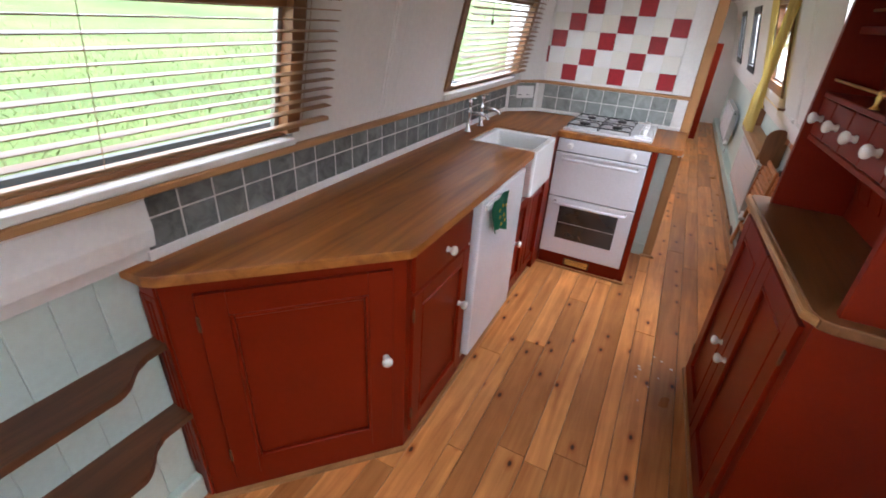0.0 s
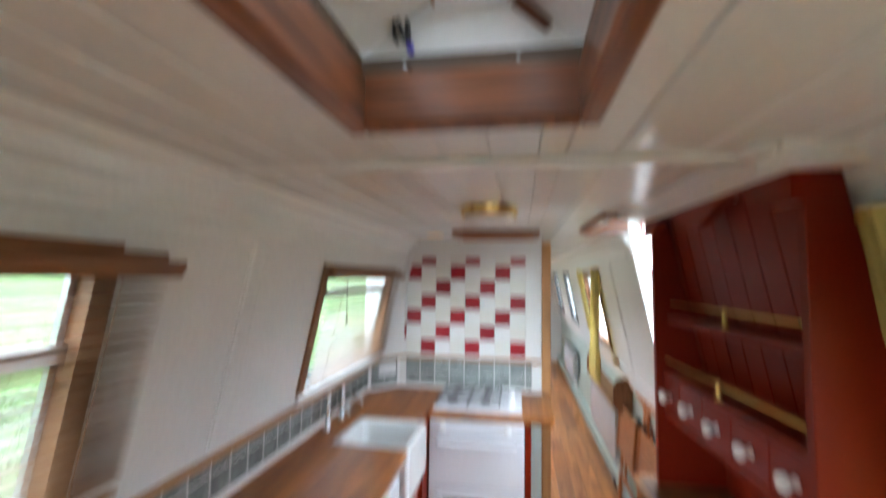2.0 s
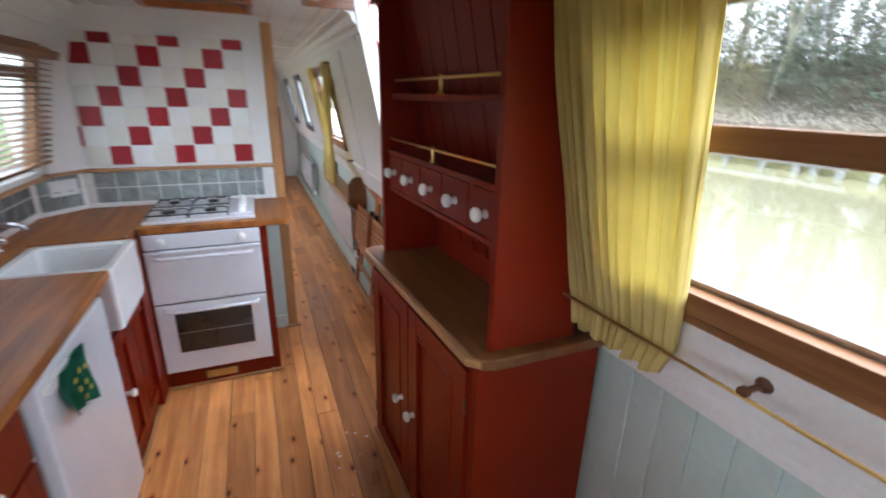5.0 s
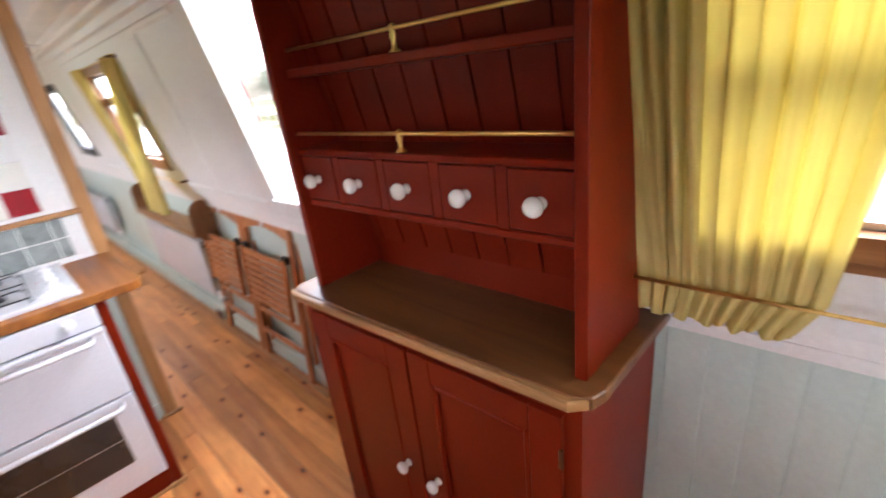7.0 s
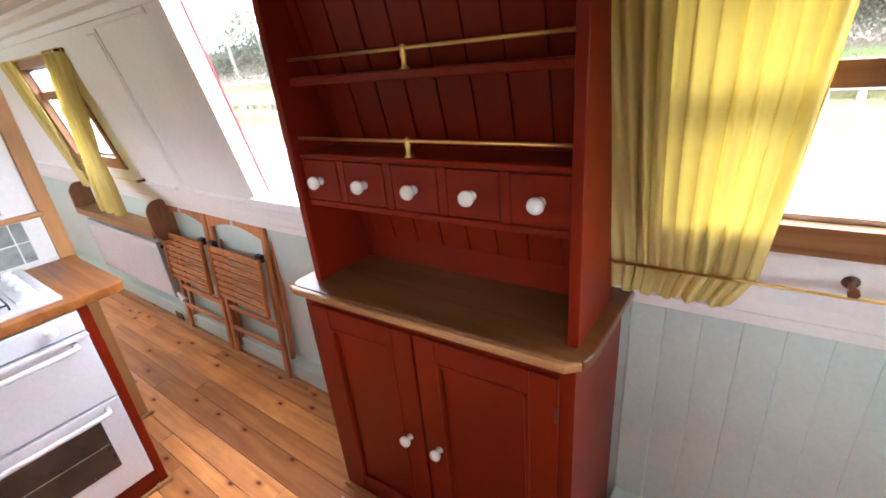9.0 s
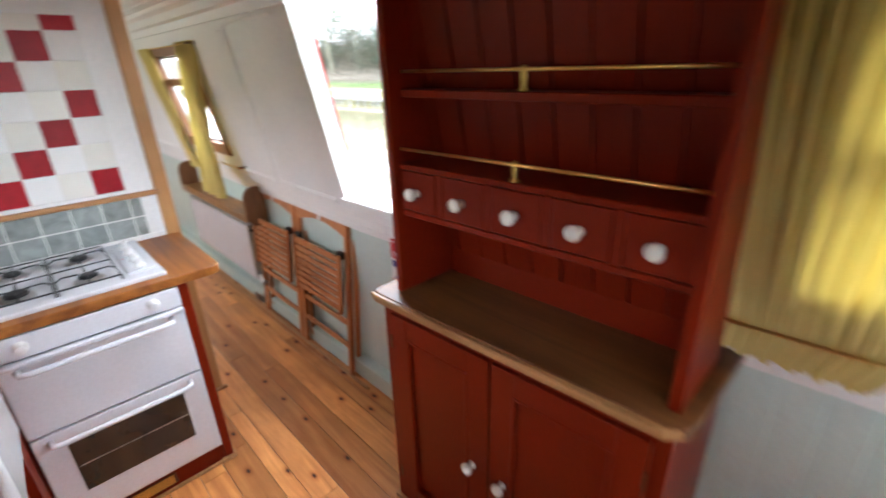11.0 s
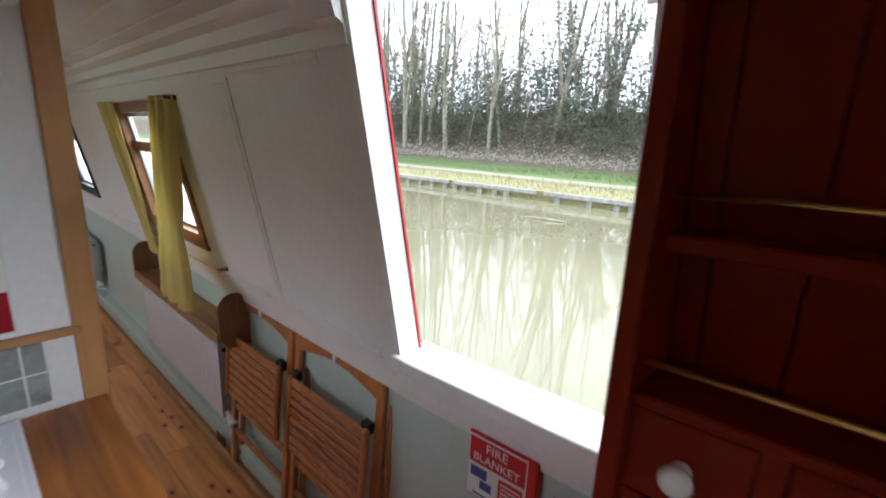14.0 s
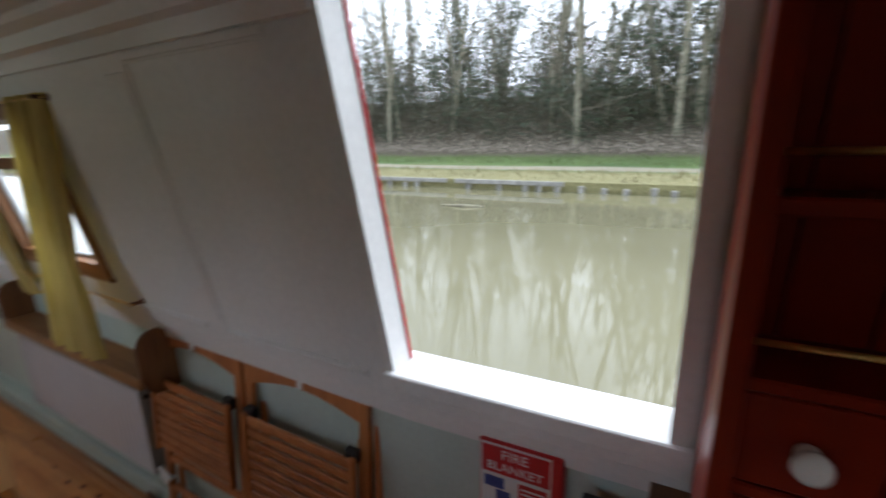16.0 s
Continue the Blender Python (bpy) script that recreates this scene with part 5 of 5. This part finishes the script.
h = thing("plastic_hook", (1.19, -0.42, 0.84), "small clear plastic hook under the worktop's end", "hook")
part("back_plate", box(1.178, 1.186, -0.45, -0.42, 0.838, 0.868, 0.002), PLASTIC, h)
part("prong", tube([(1.186, -0.435, 0.85), (1.20, -0.435, 0.842), (1.206, -0.435, 0.856)], 0.003), PLASTIC, h)
solo("post_foot_strip", box(1.14, 1.235, -0.03, -0.012, 0.0, 0.016, 0.004), TRIMW, "oak strip at the foot of the post", "trim", "structure")
h = thing("skirting_vent", (1.755, 0.75, 0.04), "small dark vent in the boxed skirting", "vent")
part("grille", box(1.751, 1.757, 0.70, 0.80, 0.03, 0.085, 0.002), DARKW, h)
for k in range(4):
    part("slat", box(1.749, 1.752, 0.708, 0.792, 0.038 + k * 0.011, 0.043 + k * 0.011), DARKW, h)

# thin white discs scattered over the planks
fl = bmesh.new()
frng = random.Random(11)
for k in range(11):
    cx, cy, r = 1.30 + frng.gauss(0, 0.03), -1.35 + frng.gauss(0, 0.16), frng.uniform(0.003, 0.007)
    lathe([(0, r), (0.0006, r * 0.9), (0.0009, 0.0005)], (cx, cy, 0.0003), "z", 9, fl)
solo("paint_fleck", fl, WHITE, "small white flecks on the pine boards", "paint flecks", "stuff")

# far end of the passage
c = thing("far_cabinet", (1.45, 4.6, 0.0), "red painted panel at the far end of the passage", "cabinet")
part("panel", box(1.38, 1.47, 4.55, 4.6, 0.0, 1.32, 0.004), RED, c)
part("edge", box(1.375, 1.38, 4.55, 4.6, 0.0, 1.32), TRIMW, c)

# ---------------- outdoors ----------------
def ground_mat():
    m, n, l, b = base_mat("bank_ground", 0.95)
    v = coords(n, l)
    big, fine = noise_tex(n, l, v, 0.5, 6), noise_tex(n, l, v, 14, 5, 0.7)
    r = ramp(n, [(0.3, (0.055, 0.105, 0.02)), (0.55, (0.095, 0.155, 0.034)), (0.75, (0.145, 0.165, 0.06))])
    l.new(big.outputs[0], r.inputs[0])
    r2 = ramp(n, [(0.25, (0.55, 0.55, 0.5)), (0.7, (1.15, 1.15, 1.1))])
    l.new(fine.outputs[0], r2.inputs[0])
    grass = mix_col(n, l, "MULTIPLY", 1.0, r, r2)
    sx = n.new("ShaderNodeSeparateXYZ")
    l.new(v.outputs[0], sx.inputs[0])
    wob = n.new("ShaderNodeMath")
    wob.operation = "MULTIPLY_ADD"
    wob.inputs[1].default_value = 0.9
    l.new(big.outputs[0], wob.inputs[0])
    l.new(sx.outputs[0], wob.inputs[2])
    def band(lo, hi, soft):
        a = n.new("ShaderNodeMapRange")
        a.inputs[1].default_value, a.inputs[2].default_value = lo, lo + soft
        l.new(wob.outputs[0], a.inputs[0])
        c_ = n.new("ShaderNodeMapRange")
        c_.inputs[1].default_value, c_.inputs[2].default_value = hi, hi + soft
        c_.inputs[3].default_value, c_.inputs[4].default_value = 1, 0
        l.new(wob.outputs[0], c_.inputs[0])
        k = n.new("ShaderNodeMath")
        k.operation = "MULTIPLY"
        l.new(a.outputs[0], k.inputs[0])
        l.new(c_.outputs[0], k.inputs[1])
        return k.outputs[0]
    path = ramp(n, [(0.3, (0.20, 0.18, 0.12)), (0.7, (0.33, 0.30, 0.23))])
    l.new(fine.outputs[0], path.inputs[0])
    col = mix_col(n, l, "MIX", band(11.4, 12.4, 0.4), grass, path)
    straw = ramp(n, [(0.3, (0.16, 0.155, 0.065)), (0.7, (0.32, 0.29, 0.14))])
    l.new(fine.outputs[0], straw.inputs[0])
    col = mix_col(n, l, "MIX", band(9.0, 11.1, 0.4), col, straw)
    litter = ramp(n, [(0.35, (0.035, 0.028, 0.018)), (0.6, (0.12, 0.10, 0.065)), (0.75, (0.24, 0.22, 0.17))])
    l.new(fine.outputs[0], litter.inputs[0])
    col = mix_col(n, l, "MIX", band(15.4, 900, 0.7), col, litter)
    l.new(col, b.inputs["Base Color"])
    bump(n, l, b, fine, 0.8, 0.05)
    return m


def water_mat():
    m, n, l, b = base_mat("murky_canal_water", 0.025)
    v = coords(n, l)
    big = noise_tex(n, l, v, 0.35, 3)
    r = ramp(n, [(0.3, (0.16, 0.15, 0.088)), (0.7, (0.205, 0.192, 0.118))])
    l.new(big.outputs[0], r.inputs[0])
    l.new(r.outputs[0], b.inputs["Base Color"])
    v2 = coords(n, l, (1.0, 0.35, 1))
    rip = noise_tex(n, l, v2, 7.0, 4)
    bump(n, l, b, rip, 0.022, 0.012)
    b.inputs["IOR"].default_value = 1.33
    return m


GM = ground_mat()
prof = [(-600, 7.5), (-60, 5.2), (-22, 2.2), (-8, 1.0), (-1.2, 0.76), (-0.75, 0.72), (-0.72, -0.6), (9.45, -0.6), (9.5, 0.66), (10.2, 0.72), (15.2, 0.78), (16.5, 1.1), (19.5, 2.6), (24, 3.4), (60, 3.6), (600, 3.6)]
bm = bmesh.new()
ys = [-500, -80, -30, -10, 0, 10, 30, 80, 500]
gg = [[bm.verts.new((x, y, z)) for x, z in prof] for y in ys]
for a, b in zip(gg, gg[1:]):
    for i in range(len(prof) - 1):
        bm.faces.new((a[i], a[i + 1], b[i + 1], b[i]))
solo("ground", bm, GM, "grassy canal banks with a towpath and a leaf-strewn slope", "ground", "structure")
bm = bmesh.new()
for xa, xb, ya, yb in ((2.2, 9.47, -500, 500), (-0.72, -0.15, -500, 500), (-0.15, 2.2, -500, YB - 0.06), (-0.15, 2.2, YF + 0.06, 500), (1.93, 2.2, YB - 0.06, YF + 0.06)):
    bm.faces.new([bm.verts.new(p) for p in ((xa, ya, 0.47), (xb, ya, 0.47), (xb, yb, 0.47), (xa, yb, 0.47))])
bmesh.ops.remove_doubles(bm, verts=bm.verts, dist=0.001)
solo("water", bm, water_mat(), "still olive-brown canal water", "water", "structure")
# hull side, so that no daylight passes below the floor
solo("hull_side", box(1.905, 1.93, -0.6, YF + 0.06, -0.3, 1.0, 0, box(1.905, 1.93, YB - 0.06, -0.6, -0.3, 1.0)), BLACKP, "black painted hull side", "wall", "structure")
solo("hull_side", box(-0.15, -0.125, YB - 0.06, YF + 0.06, -0.3, 1.12), BLACKP, "black painted hull side", "wall", "structure")
solo("roof_sheet", box(0.13, 0.645, YB - 0.05, YF + 0.05, 1.97, 1.985), GREEN, "painted steel cabin roof", "roof", "structure")
solo("roof_sheet", box(1.18, 1.32, YB - 0.05, YF + 0.05, 1.97, 1.985), GREEN, "painted steel cabin roof", "roof", "structure")

BARK = paint("bark", (0.26, 0.24, 0.175), 0.9, 0.35, 0.0, 5, 0.8)
IVY = paint("ivy_leaves", (0.045, 0.06, 0.028), 0.6, 0.4, 0.0, 3, 0.0)
TWIG = paint("bare_twigs", (0.16, 0.138, 0.10), 0.9, 0.3, 0.0, 3, 0.0)
SCRUB = paint("brown_scrub", (0.085, 0.078, 0.045), 0.9, 0.5, 0.0, 2, 0.0)
PILE = paint("weathered_piling", (0.30, 0.29, 0.265), 0.85, 0.3, 0.0, 6, 0.5)
rng = random.Random(7)


def tri_leaf(bm, p, s):
    a = Vector((rng.gauss(0, 1), rng.gauss(0, 1), rng.gauss(0, 1))).normalized() * s
    b = a.orthogonal().normalized() * s * 0.6
    vs = [bm.verts.new(p + a), bm.verts.new(p + b), bm.verts.new(p - a), bm.verts.new(p - b)]
    bm.faces.new(vs)


def tree(x, y, z, hgt, r, ivy):
    t = thing("tree", (x, y, z), "bare winter tree with ivy on its trunk" if ivy else "slender bare winter tree on the bank", "tree", "trees on the far bank")
    bm = bmesh.new()
    lean = (rng.uniform(-0.08, 0.08), rng.gauss(0, 0.14))
    pts = [Vector((x + lean[0] * hgt * s + 0.12 * math.sin(s * 5 + x), y + lean[1] * hgt * s + 0.15 * math.sin(s * 4 + y), z - 0.3 + hgt * s)) for s in [i / 9 for i in range(10)]]
    tube(pts, [r * (1 - 0.85 * i / 9) for i in range(10)], bm, 7)
    if rng.random() < 0.55:
        i = rng.choice((1, 2, 3))
        lean2 = Vector((rng.uniform(-0.1, 0.1), rng.choice((-1, 1)) * rng.uniform(0.12, 0.35), 1)).normalized()
        fork = [pts[i] + lean2 * hgt * 0.55 * k / 5 + Vector((0, 0.08 * math.sin(k + y), 0.02 * k * k)) for k in range(6)]
        tube(fork, [r * 0.7 * (1 - 0.8 * k / 5) for k in range(6)], bm, 6)
    part("trunk", bm, BARK, t)
    tw = bmesh.new()
    for k in range(20):
        s = rng.uniform(0.1, 0.95)
        i = int(s * 9)
        p = pts[i].lerp(pts[min(i + 1, 9)], s * 9 - i)
        a = rng.uniform(0, 6.283)
        ln = hgt * rng.uniform(0.10, 0.24) * (1.1 - 0.5 * s)
        d = Vector((math.cos(a), math.sin(a), rng.uniform(0.15, 1.2))).normalized()
        q = p + d * ln * 0.55
        e = q + (d + Vector((rng.uniform(-.4, .4), rng.uniform(-.4, .4), 0.3))).normalized() * ln * 0.5
        rr = r * 0.28 * (1.1 - s)
        tube([p, q, e], [rr, rr * 0.6, rr * 0.2], tw, 4, False)
        for _ in range(5):
            c0 = p.lerp(e, rng.uniform(0.3, 1.0))
            dd = (d + Vector((rng.gauss(0, .7), rng.gauss(0, .7), rng.gauss(0, .5)))).normalized()
            tube([c0, c0 + dd * ln * rng.uniform(0.25, 0.6)], [rr * 0.35, rr * 0.1], tw, 3, False)
    part("crown", tw, TWIG, t)
    if ivy:
        iv = bmesh.new()
        for k in range(46):
            s = rng.random() * ivy
            i = min(8, int(s * 9))
            a = rng.uniform(0, 6.283)
            rad = r + rng.random() ** 2 * 0.55
            c0 = pts[i].lerp(pts[i + 1], s * 9 - i) + Vector((math.cos(a) * rad, math.sin(a) * rad, 0))
            for _ in range(14):
                tri_leaf(iv, c0 + Vector((rng.gauss(0, .12), rng.gauss(0, .12), rng.gauss(0, .16))), rng.uniform(0.03, 0.075))
        part("ivy", iv, IVY, t, "dark ivy")


def slope_z(x):
    for (xa, za), (xb, zb) in zip(prof, prof[1:]):
        if xa <= x <= xb:
            return za + (zb - za) * (x - xa) / (xb - xa)
    return 3.6


for k in range(150):
    x = 16.8 + rng.random() ** 1.3 * 12
    y = -10 + k * 0.235 + rng.uniform(-0.5, 0.5)
    tree(x, y, slope_z(x), rng.uniform(8, 14), rng.choice((0.035, 0.05, 0.07, 0.09, 0.12)), rng.choice((0, 0, 0, 0.35, 0.5, 0.7, 0.85)))
for k in range(12):
    x = -26 - rng.random() * 8
    tree(x, -22 + k * 3.6, slope_z(x), rng.uniform(7, 11), rng.uniform(0.1, 0.18), rng.choice((0, 0.5)))


def scrub(nm, x0, x1, y0, y1, count, hmax, mat, label, s0, s1, clump=1):
    """Loose twigs and leaves; clump gathers that many round one centre."""
    bm = bmesh.new()
    for _ in range(count // clump):
        x, y = rng.uniform(x0, x1), rng.uniform(y0, y1)
        top = hmax * (0.35 + 0.65 * abs(math.sin(y * 0.9 + x) * math.sin(y * 0.37 + 2)))
        c0 = Vector((x, y, slope_z(x) + rng.random() ** 1.3 * top))
        spread = rng.uniform(0.16, 0.42) if clump > 1 else 0.0
        for _k in range(clump):
            p = c0 + Vector((rng.gauss(0, spread), rng.gauss(0, spread), rng.gauss(0, spread)))
            if rng.random() < (0.0 if mat is IVY else 0.4 if mat is not TWIG else 0.9):
                d = Vector((rng.gauss(0, .6), rng.gauss(0, .9), rng.uniform(0.3, 1.0))).normalized() * rng.uniform(0.25, 1.1)
                w = Vector((0.0, 0.008, 0))
                bm.faces.new([bm.verts.new(q) for q in (p - w, p + w, p + d)])
            else:
                tri_leaf(bm, p, rng.uniform(s0, s1))
    solo(nm, bm, mat, label, "undergrowth", "stuff")


scrub("undergrowth", 17, 24, -16, 34, 46000, 6.4, TWIG, "thicket of bare pale twigs below the trees", 0.02, 0.05)
scrub("undergrowth", 16.9, 21, -16, 34, 18000, 1.7, SCRUB, "tangled brown winter scrub on the bank", 0.03, 0.10)
scrub("undergrowth", 16.8, 24, -14, 30, 84000, 5.6, IVY, "dark ivy-clad scrub below the trees", 0.04, 0.10, clump=46)
scrub("hedge", -30, -24, -30, 30, 9000, 4.2, SCRUB, "brown winter hedge beyond the meadow", 0.1, 0.3)
LITTER = paint("fallen_leaves", (0.27, 0.235, 0.185), 0.8, 0.4, 0.0, 9, 0.0)
bm = bmesh.new()
for _ in range(17000):
    x, y = 15.7 + abs(rng.gauss(0, 2.0)), rng.uniform(-12, 30)
    tri_leaf(bm, Vector((x, y, slope_z(x) + rng.uniform(0.0, 0.12))), rng.uniform(0.025, 0.06))
solo("leaf_litter", bm, LITTER, "pale fallen leaves on the bank below the trees", "leaves", "stuff")
STRAW = paint("dry_grass_blades", (0.30, 0.27, 0.14), 0.85, 0.3, 0.0, 2, 0.0)
TUFT = paint("grass_blades", (0.135, 0.165, 0.06), 0.8, 0.3, 0.0, 2, 0.0)
bm = bmesh.new()
for _ in range(16000):
    x, y = -0.9 - abs(rng.gauss(0, 2.6)), rng.uniform(-7, 4)
    p = Vector((x, y, slope_z(x) - 0.01))
    w = Vector((rng.gauss(0, 1), rng.gauss(0, 1), 0)).normalized() * 0.006
    bm.faces.new([bm.verts.new(q) for q in (p - w, p + w, p + Vector((rng.gauss(0, .04), rng.gauss(0, .04), rng.uniform(0.03, 0.09))))])
solo("grass", bm, TUFT, "bright green meadow grass beside the boat", "grass", "stuff")
def tufts(count, x0, x1, h0, h1, mat, label):
    bm = bmesh.new()
    for _ in range(count):
        x, y = rng.uniform(x0, x1), rng.uniform(-12, 26)
        p = Vector((x, y, slope_z(x) - 0.01))
        w = Vector((0.2, 1, 0)).normalized() * 0.01
        bm.faces.new([bm.verts.new(q) for q in (p - w, p + w, p + Vector((rng.gauss(0, .05), rng.gauss(0, .05), rng.uniform(h0, h1))))])
    solo("grass", bm, mat, label, "grass", "stuff")


tufts(9000, 12.6, 15.6, 0.04, 0.13, TUFT, "rough green grass along the far towpath")
tufts(5000, 9.52, 10.9, 0.05, 0.17, STRAW, "dry straw-coloured grass on the canal's edge")
pl = thing("bank_piling", (9.45, 4, 0.4), "weathered grey timber piling along the far bank", "piling")
for k in range(78):
    y = -9 + k * 0.4 + rng.uniform(-.1, .1)
    if rng.random() < 0.85:
        part("pile", box(9.38, 9.46, y, y + 0.1, 0.3, 0.60 + rng.uniform(-.05, .05), 0.01), PILE, pl)
for k in range(13):
    y = -9 + k * 2.5
    if rng.random() < 0.8:
        part("rail", box(9.34, 9.40, y, y + 2.3, 0.585, 0.675, 0.01), PILE, pl)
bd = thing("floating_branch", (7.2, 2.0, 0.47), "dark branch floating in the canal", "branch")
part("stick", tube([(7.3, 1.7, 0.475), (7.2, 2.0, 0.49), (7.25, 2.4, 0.48)], [0.02, 0.03, 0.01], n=6), BARK, bd)

# ---------------- tiles, boards and planks ----------------
def tile_mesh(w, h_, mat, nm, axis):
    g_ = 0.0022 if mat in (T_GREY, T_GREY_LIT) else 0.0012
    if axis == "y":
        bm = box(-w / 2 + g_, w / 2 - g_, -0.008, 0.0, -h_ / 2 + g_, h_ / 2 - g_, 0.0018)
    else:
        bm = box(0.0, 0.008, -w / 2 + g_, w / 2 - g_, -h_ / 2 + g_, h_ / 2 - g_, 0.0018)
    return finish(bm, nm, mat)


P_ = 0.1008
tw_, tc_, tr_ = (tile_mesh(P_, P_, m_, "tile", "y") for m_ in (T_WHITE, T_CREAM, T_RED))
part("grout_bed", prism([(0.134, 1.124), (1.056, 1.124), (1.056, 1.784), (0.29, 1.784)], -0.0105, 0.0, "y"), GROUT, bulk)
XR0, ZR0 = 1.053, 1.127
def cut_edge(z):
    return 0.133 + 0.236 * (z - 1.124)


for row in range(7):
    for col in range(10):
        x0, x1 = XR0 - P_ * (col + 1), XR0 - P_ * col
        z0 = ZR0 + P_ * row
        z1 = z0 + (P_ if row < 6 else 0.052)
        kind_ = (col + row) % 3
        mesh_ = (tr_, tc_, tw_)[kind_]
        if row < 6 and x0 > cut_edge(z1):
            piece("tile", mesh_, bulk, (x0 + P_ / 2, -0.004, z0 + P_ / 2))
        else:
            e0, e1 = max(x0, cut_edge(z0)), max(x0, cut_edge(z1))
            if x1 - max(e0, e1) > 0.012:
                g_ = 0.0013
                part("tile", prism([(e0 + g_, z0 + g_), (x1 - g_, z0 + g_), (x1 - g_, z1 - g_), (e1 + g_, z1 - g_)], -0.012, -0.004, "y"), (T_RED, T_CREAM, T_WHITE)[kind_], bulk)
# grey tiles: long wall, corner, bulkhead
splash = bpy.data.objects["splash_wall"]
part("grout_bed", box(0.032, 0.0405, -2.72, -0.2, 0.925, 1.092), GROUT, splash)
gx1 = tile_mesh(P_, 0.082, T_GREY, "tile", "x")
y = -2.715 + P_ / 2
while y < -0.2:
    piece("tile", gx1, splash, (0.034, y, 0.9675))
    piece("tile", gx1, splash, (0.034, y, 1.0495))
    y += P_
part("grout_bed", box(0.2, 1.096, -0.0105, 0.0, 0.92, 1.092), GROUT, bulk)
# bulkhead and corner tiles use the grey with light painted in
gy1 = tile_mesh(P_, 0.084, T_GREY_LIT, "tile", "y")
gh = tile_mesh(0.044, 0.084, T_GREY_LIT, "tile", "y")
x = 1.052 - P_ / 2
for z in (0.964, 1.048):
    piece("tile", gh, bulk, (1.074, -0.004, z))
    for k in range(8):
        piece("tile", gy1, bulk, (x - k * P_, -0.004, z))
cpan = bpy.data.objects["corner_panel"]
ang = math.atan2(0.188, 0.162)
for z in (0.964, 1.048):
    for a in (0.07, 0.172):
        o_ = Vector((0.043, -0.2, z)) + Vector((math.cos(ang), math.sin(ang), 0)) * a + Vector((math.sin(ang), -math.cos(ang), 0)) * 0.001
        piece("tile", gy1, cpan, o_, (0, 0, ang))

# tongue-and-groove boards on the lower sides
bl = finish(box(-0.010, 0.0, -0.0445, 0.0445, 0.10, 0.87, 0.002), "board", GREEN)
y = -2.155
while y > YB + 0.06:
    piece("board", bl, wall_rl, (1.842 + 0.052 * (-0.6 - y), y, 0))
    y -= 0.0895
br_ = finish(box(0.0, 0.010, -0.0445, 0.0445, 0.09, 0.90, 0.002), "board", GREEN)
y = -2.79
while y > YB + 0.06:
    piece("board", br_, wall_ll, (-0.012, y, 0))
    y -= 0.0895

# floor planks
pr_ = random.Random(3)
WIDTHS = (0.112, 0.094, 0.124, 0.068, 0.106)
meshes = {}
col = 0
x = -0.19
while x < 1.84:
    PW = WIDTHS[col % 5]
    col += 1
    y = YB + pr_.uniform(-1.2, 0)
    while y < YF:
        L = pr_.choice((1.2, 1.5, 1.8, 2.2, 2.6))
        if (L, PW) not in meshes:
            meshes[L, PW] = finish(box(-PW / 2 + 0.0009, PW / 2 - 0.0009, -L / 2 + 0.0008, L / 2 - 0.0008, -0.02, 0.0, 0.0016), "plank", PINE)
        piece("plank", meshes[L, PW], floor, (x + PW / 2, y + L / 2, pr_.uniform(-0.0006, 0.0)))
        y += L
    x += PW
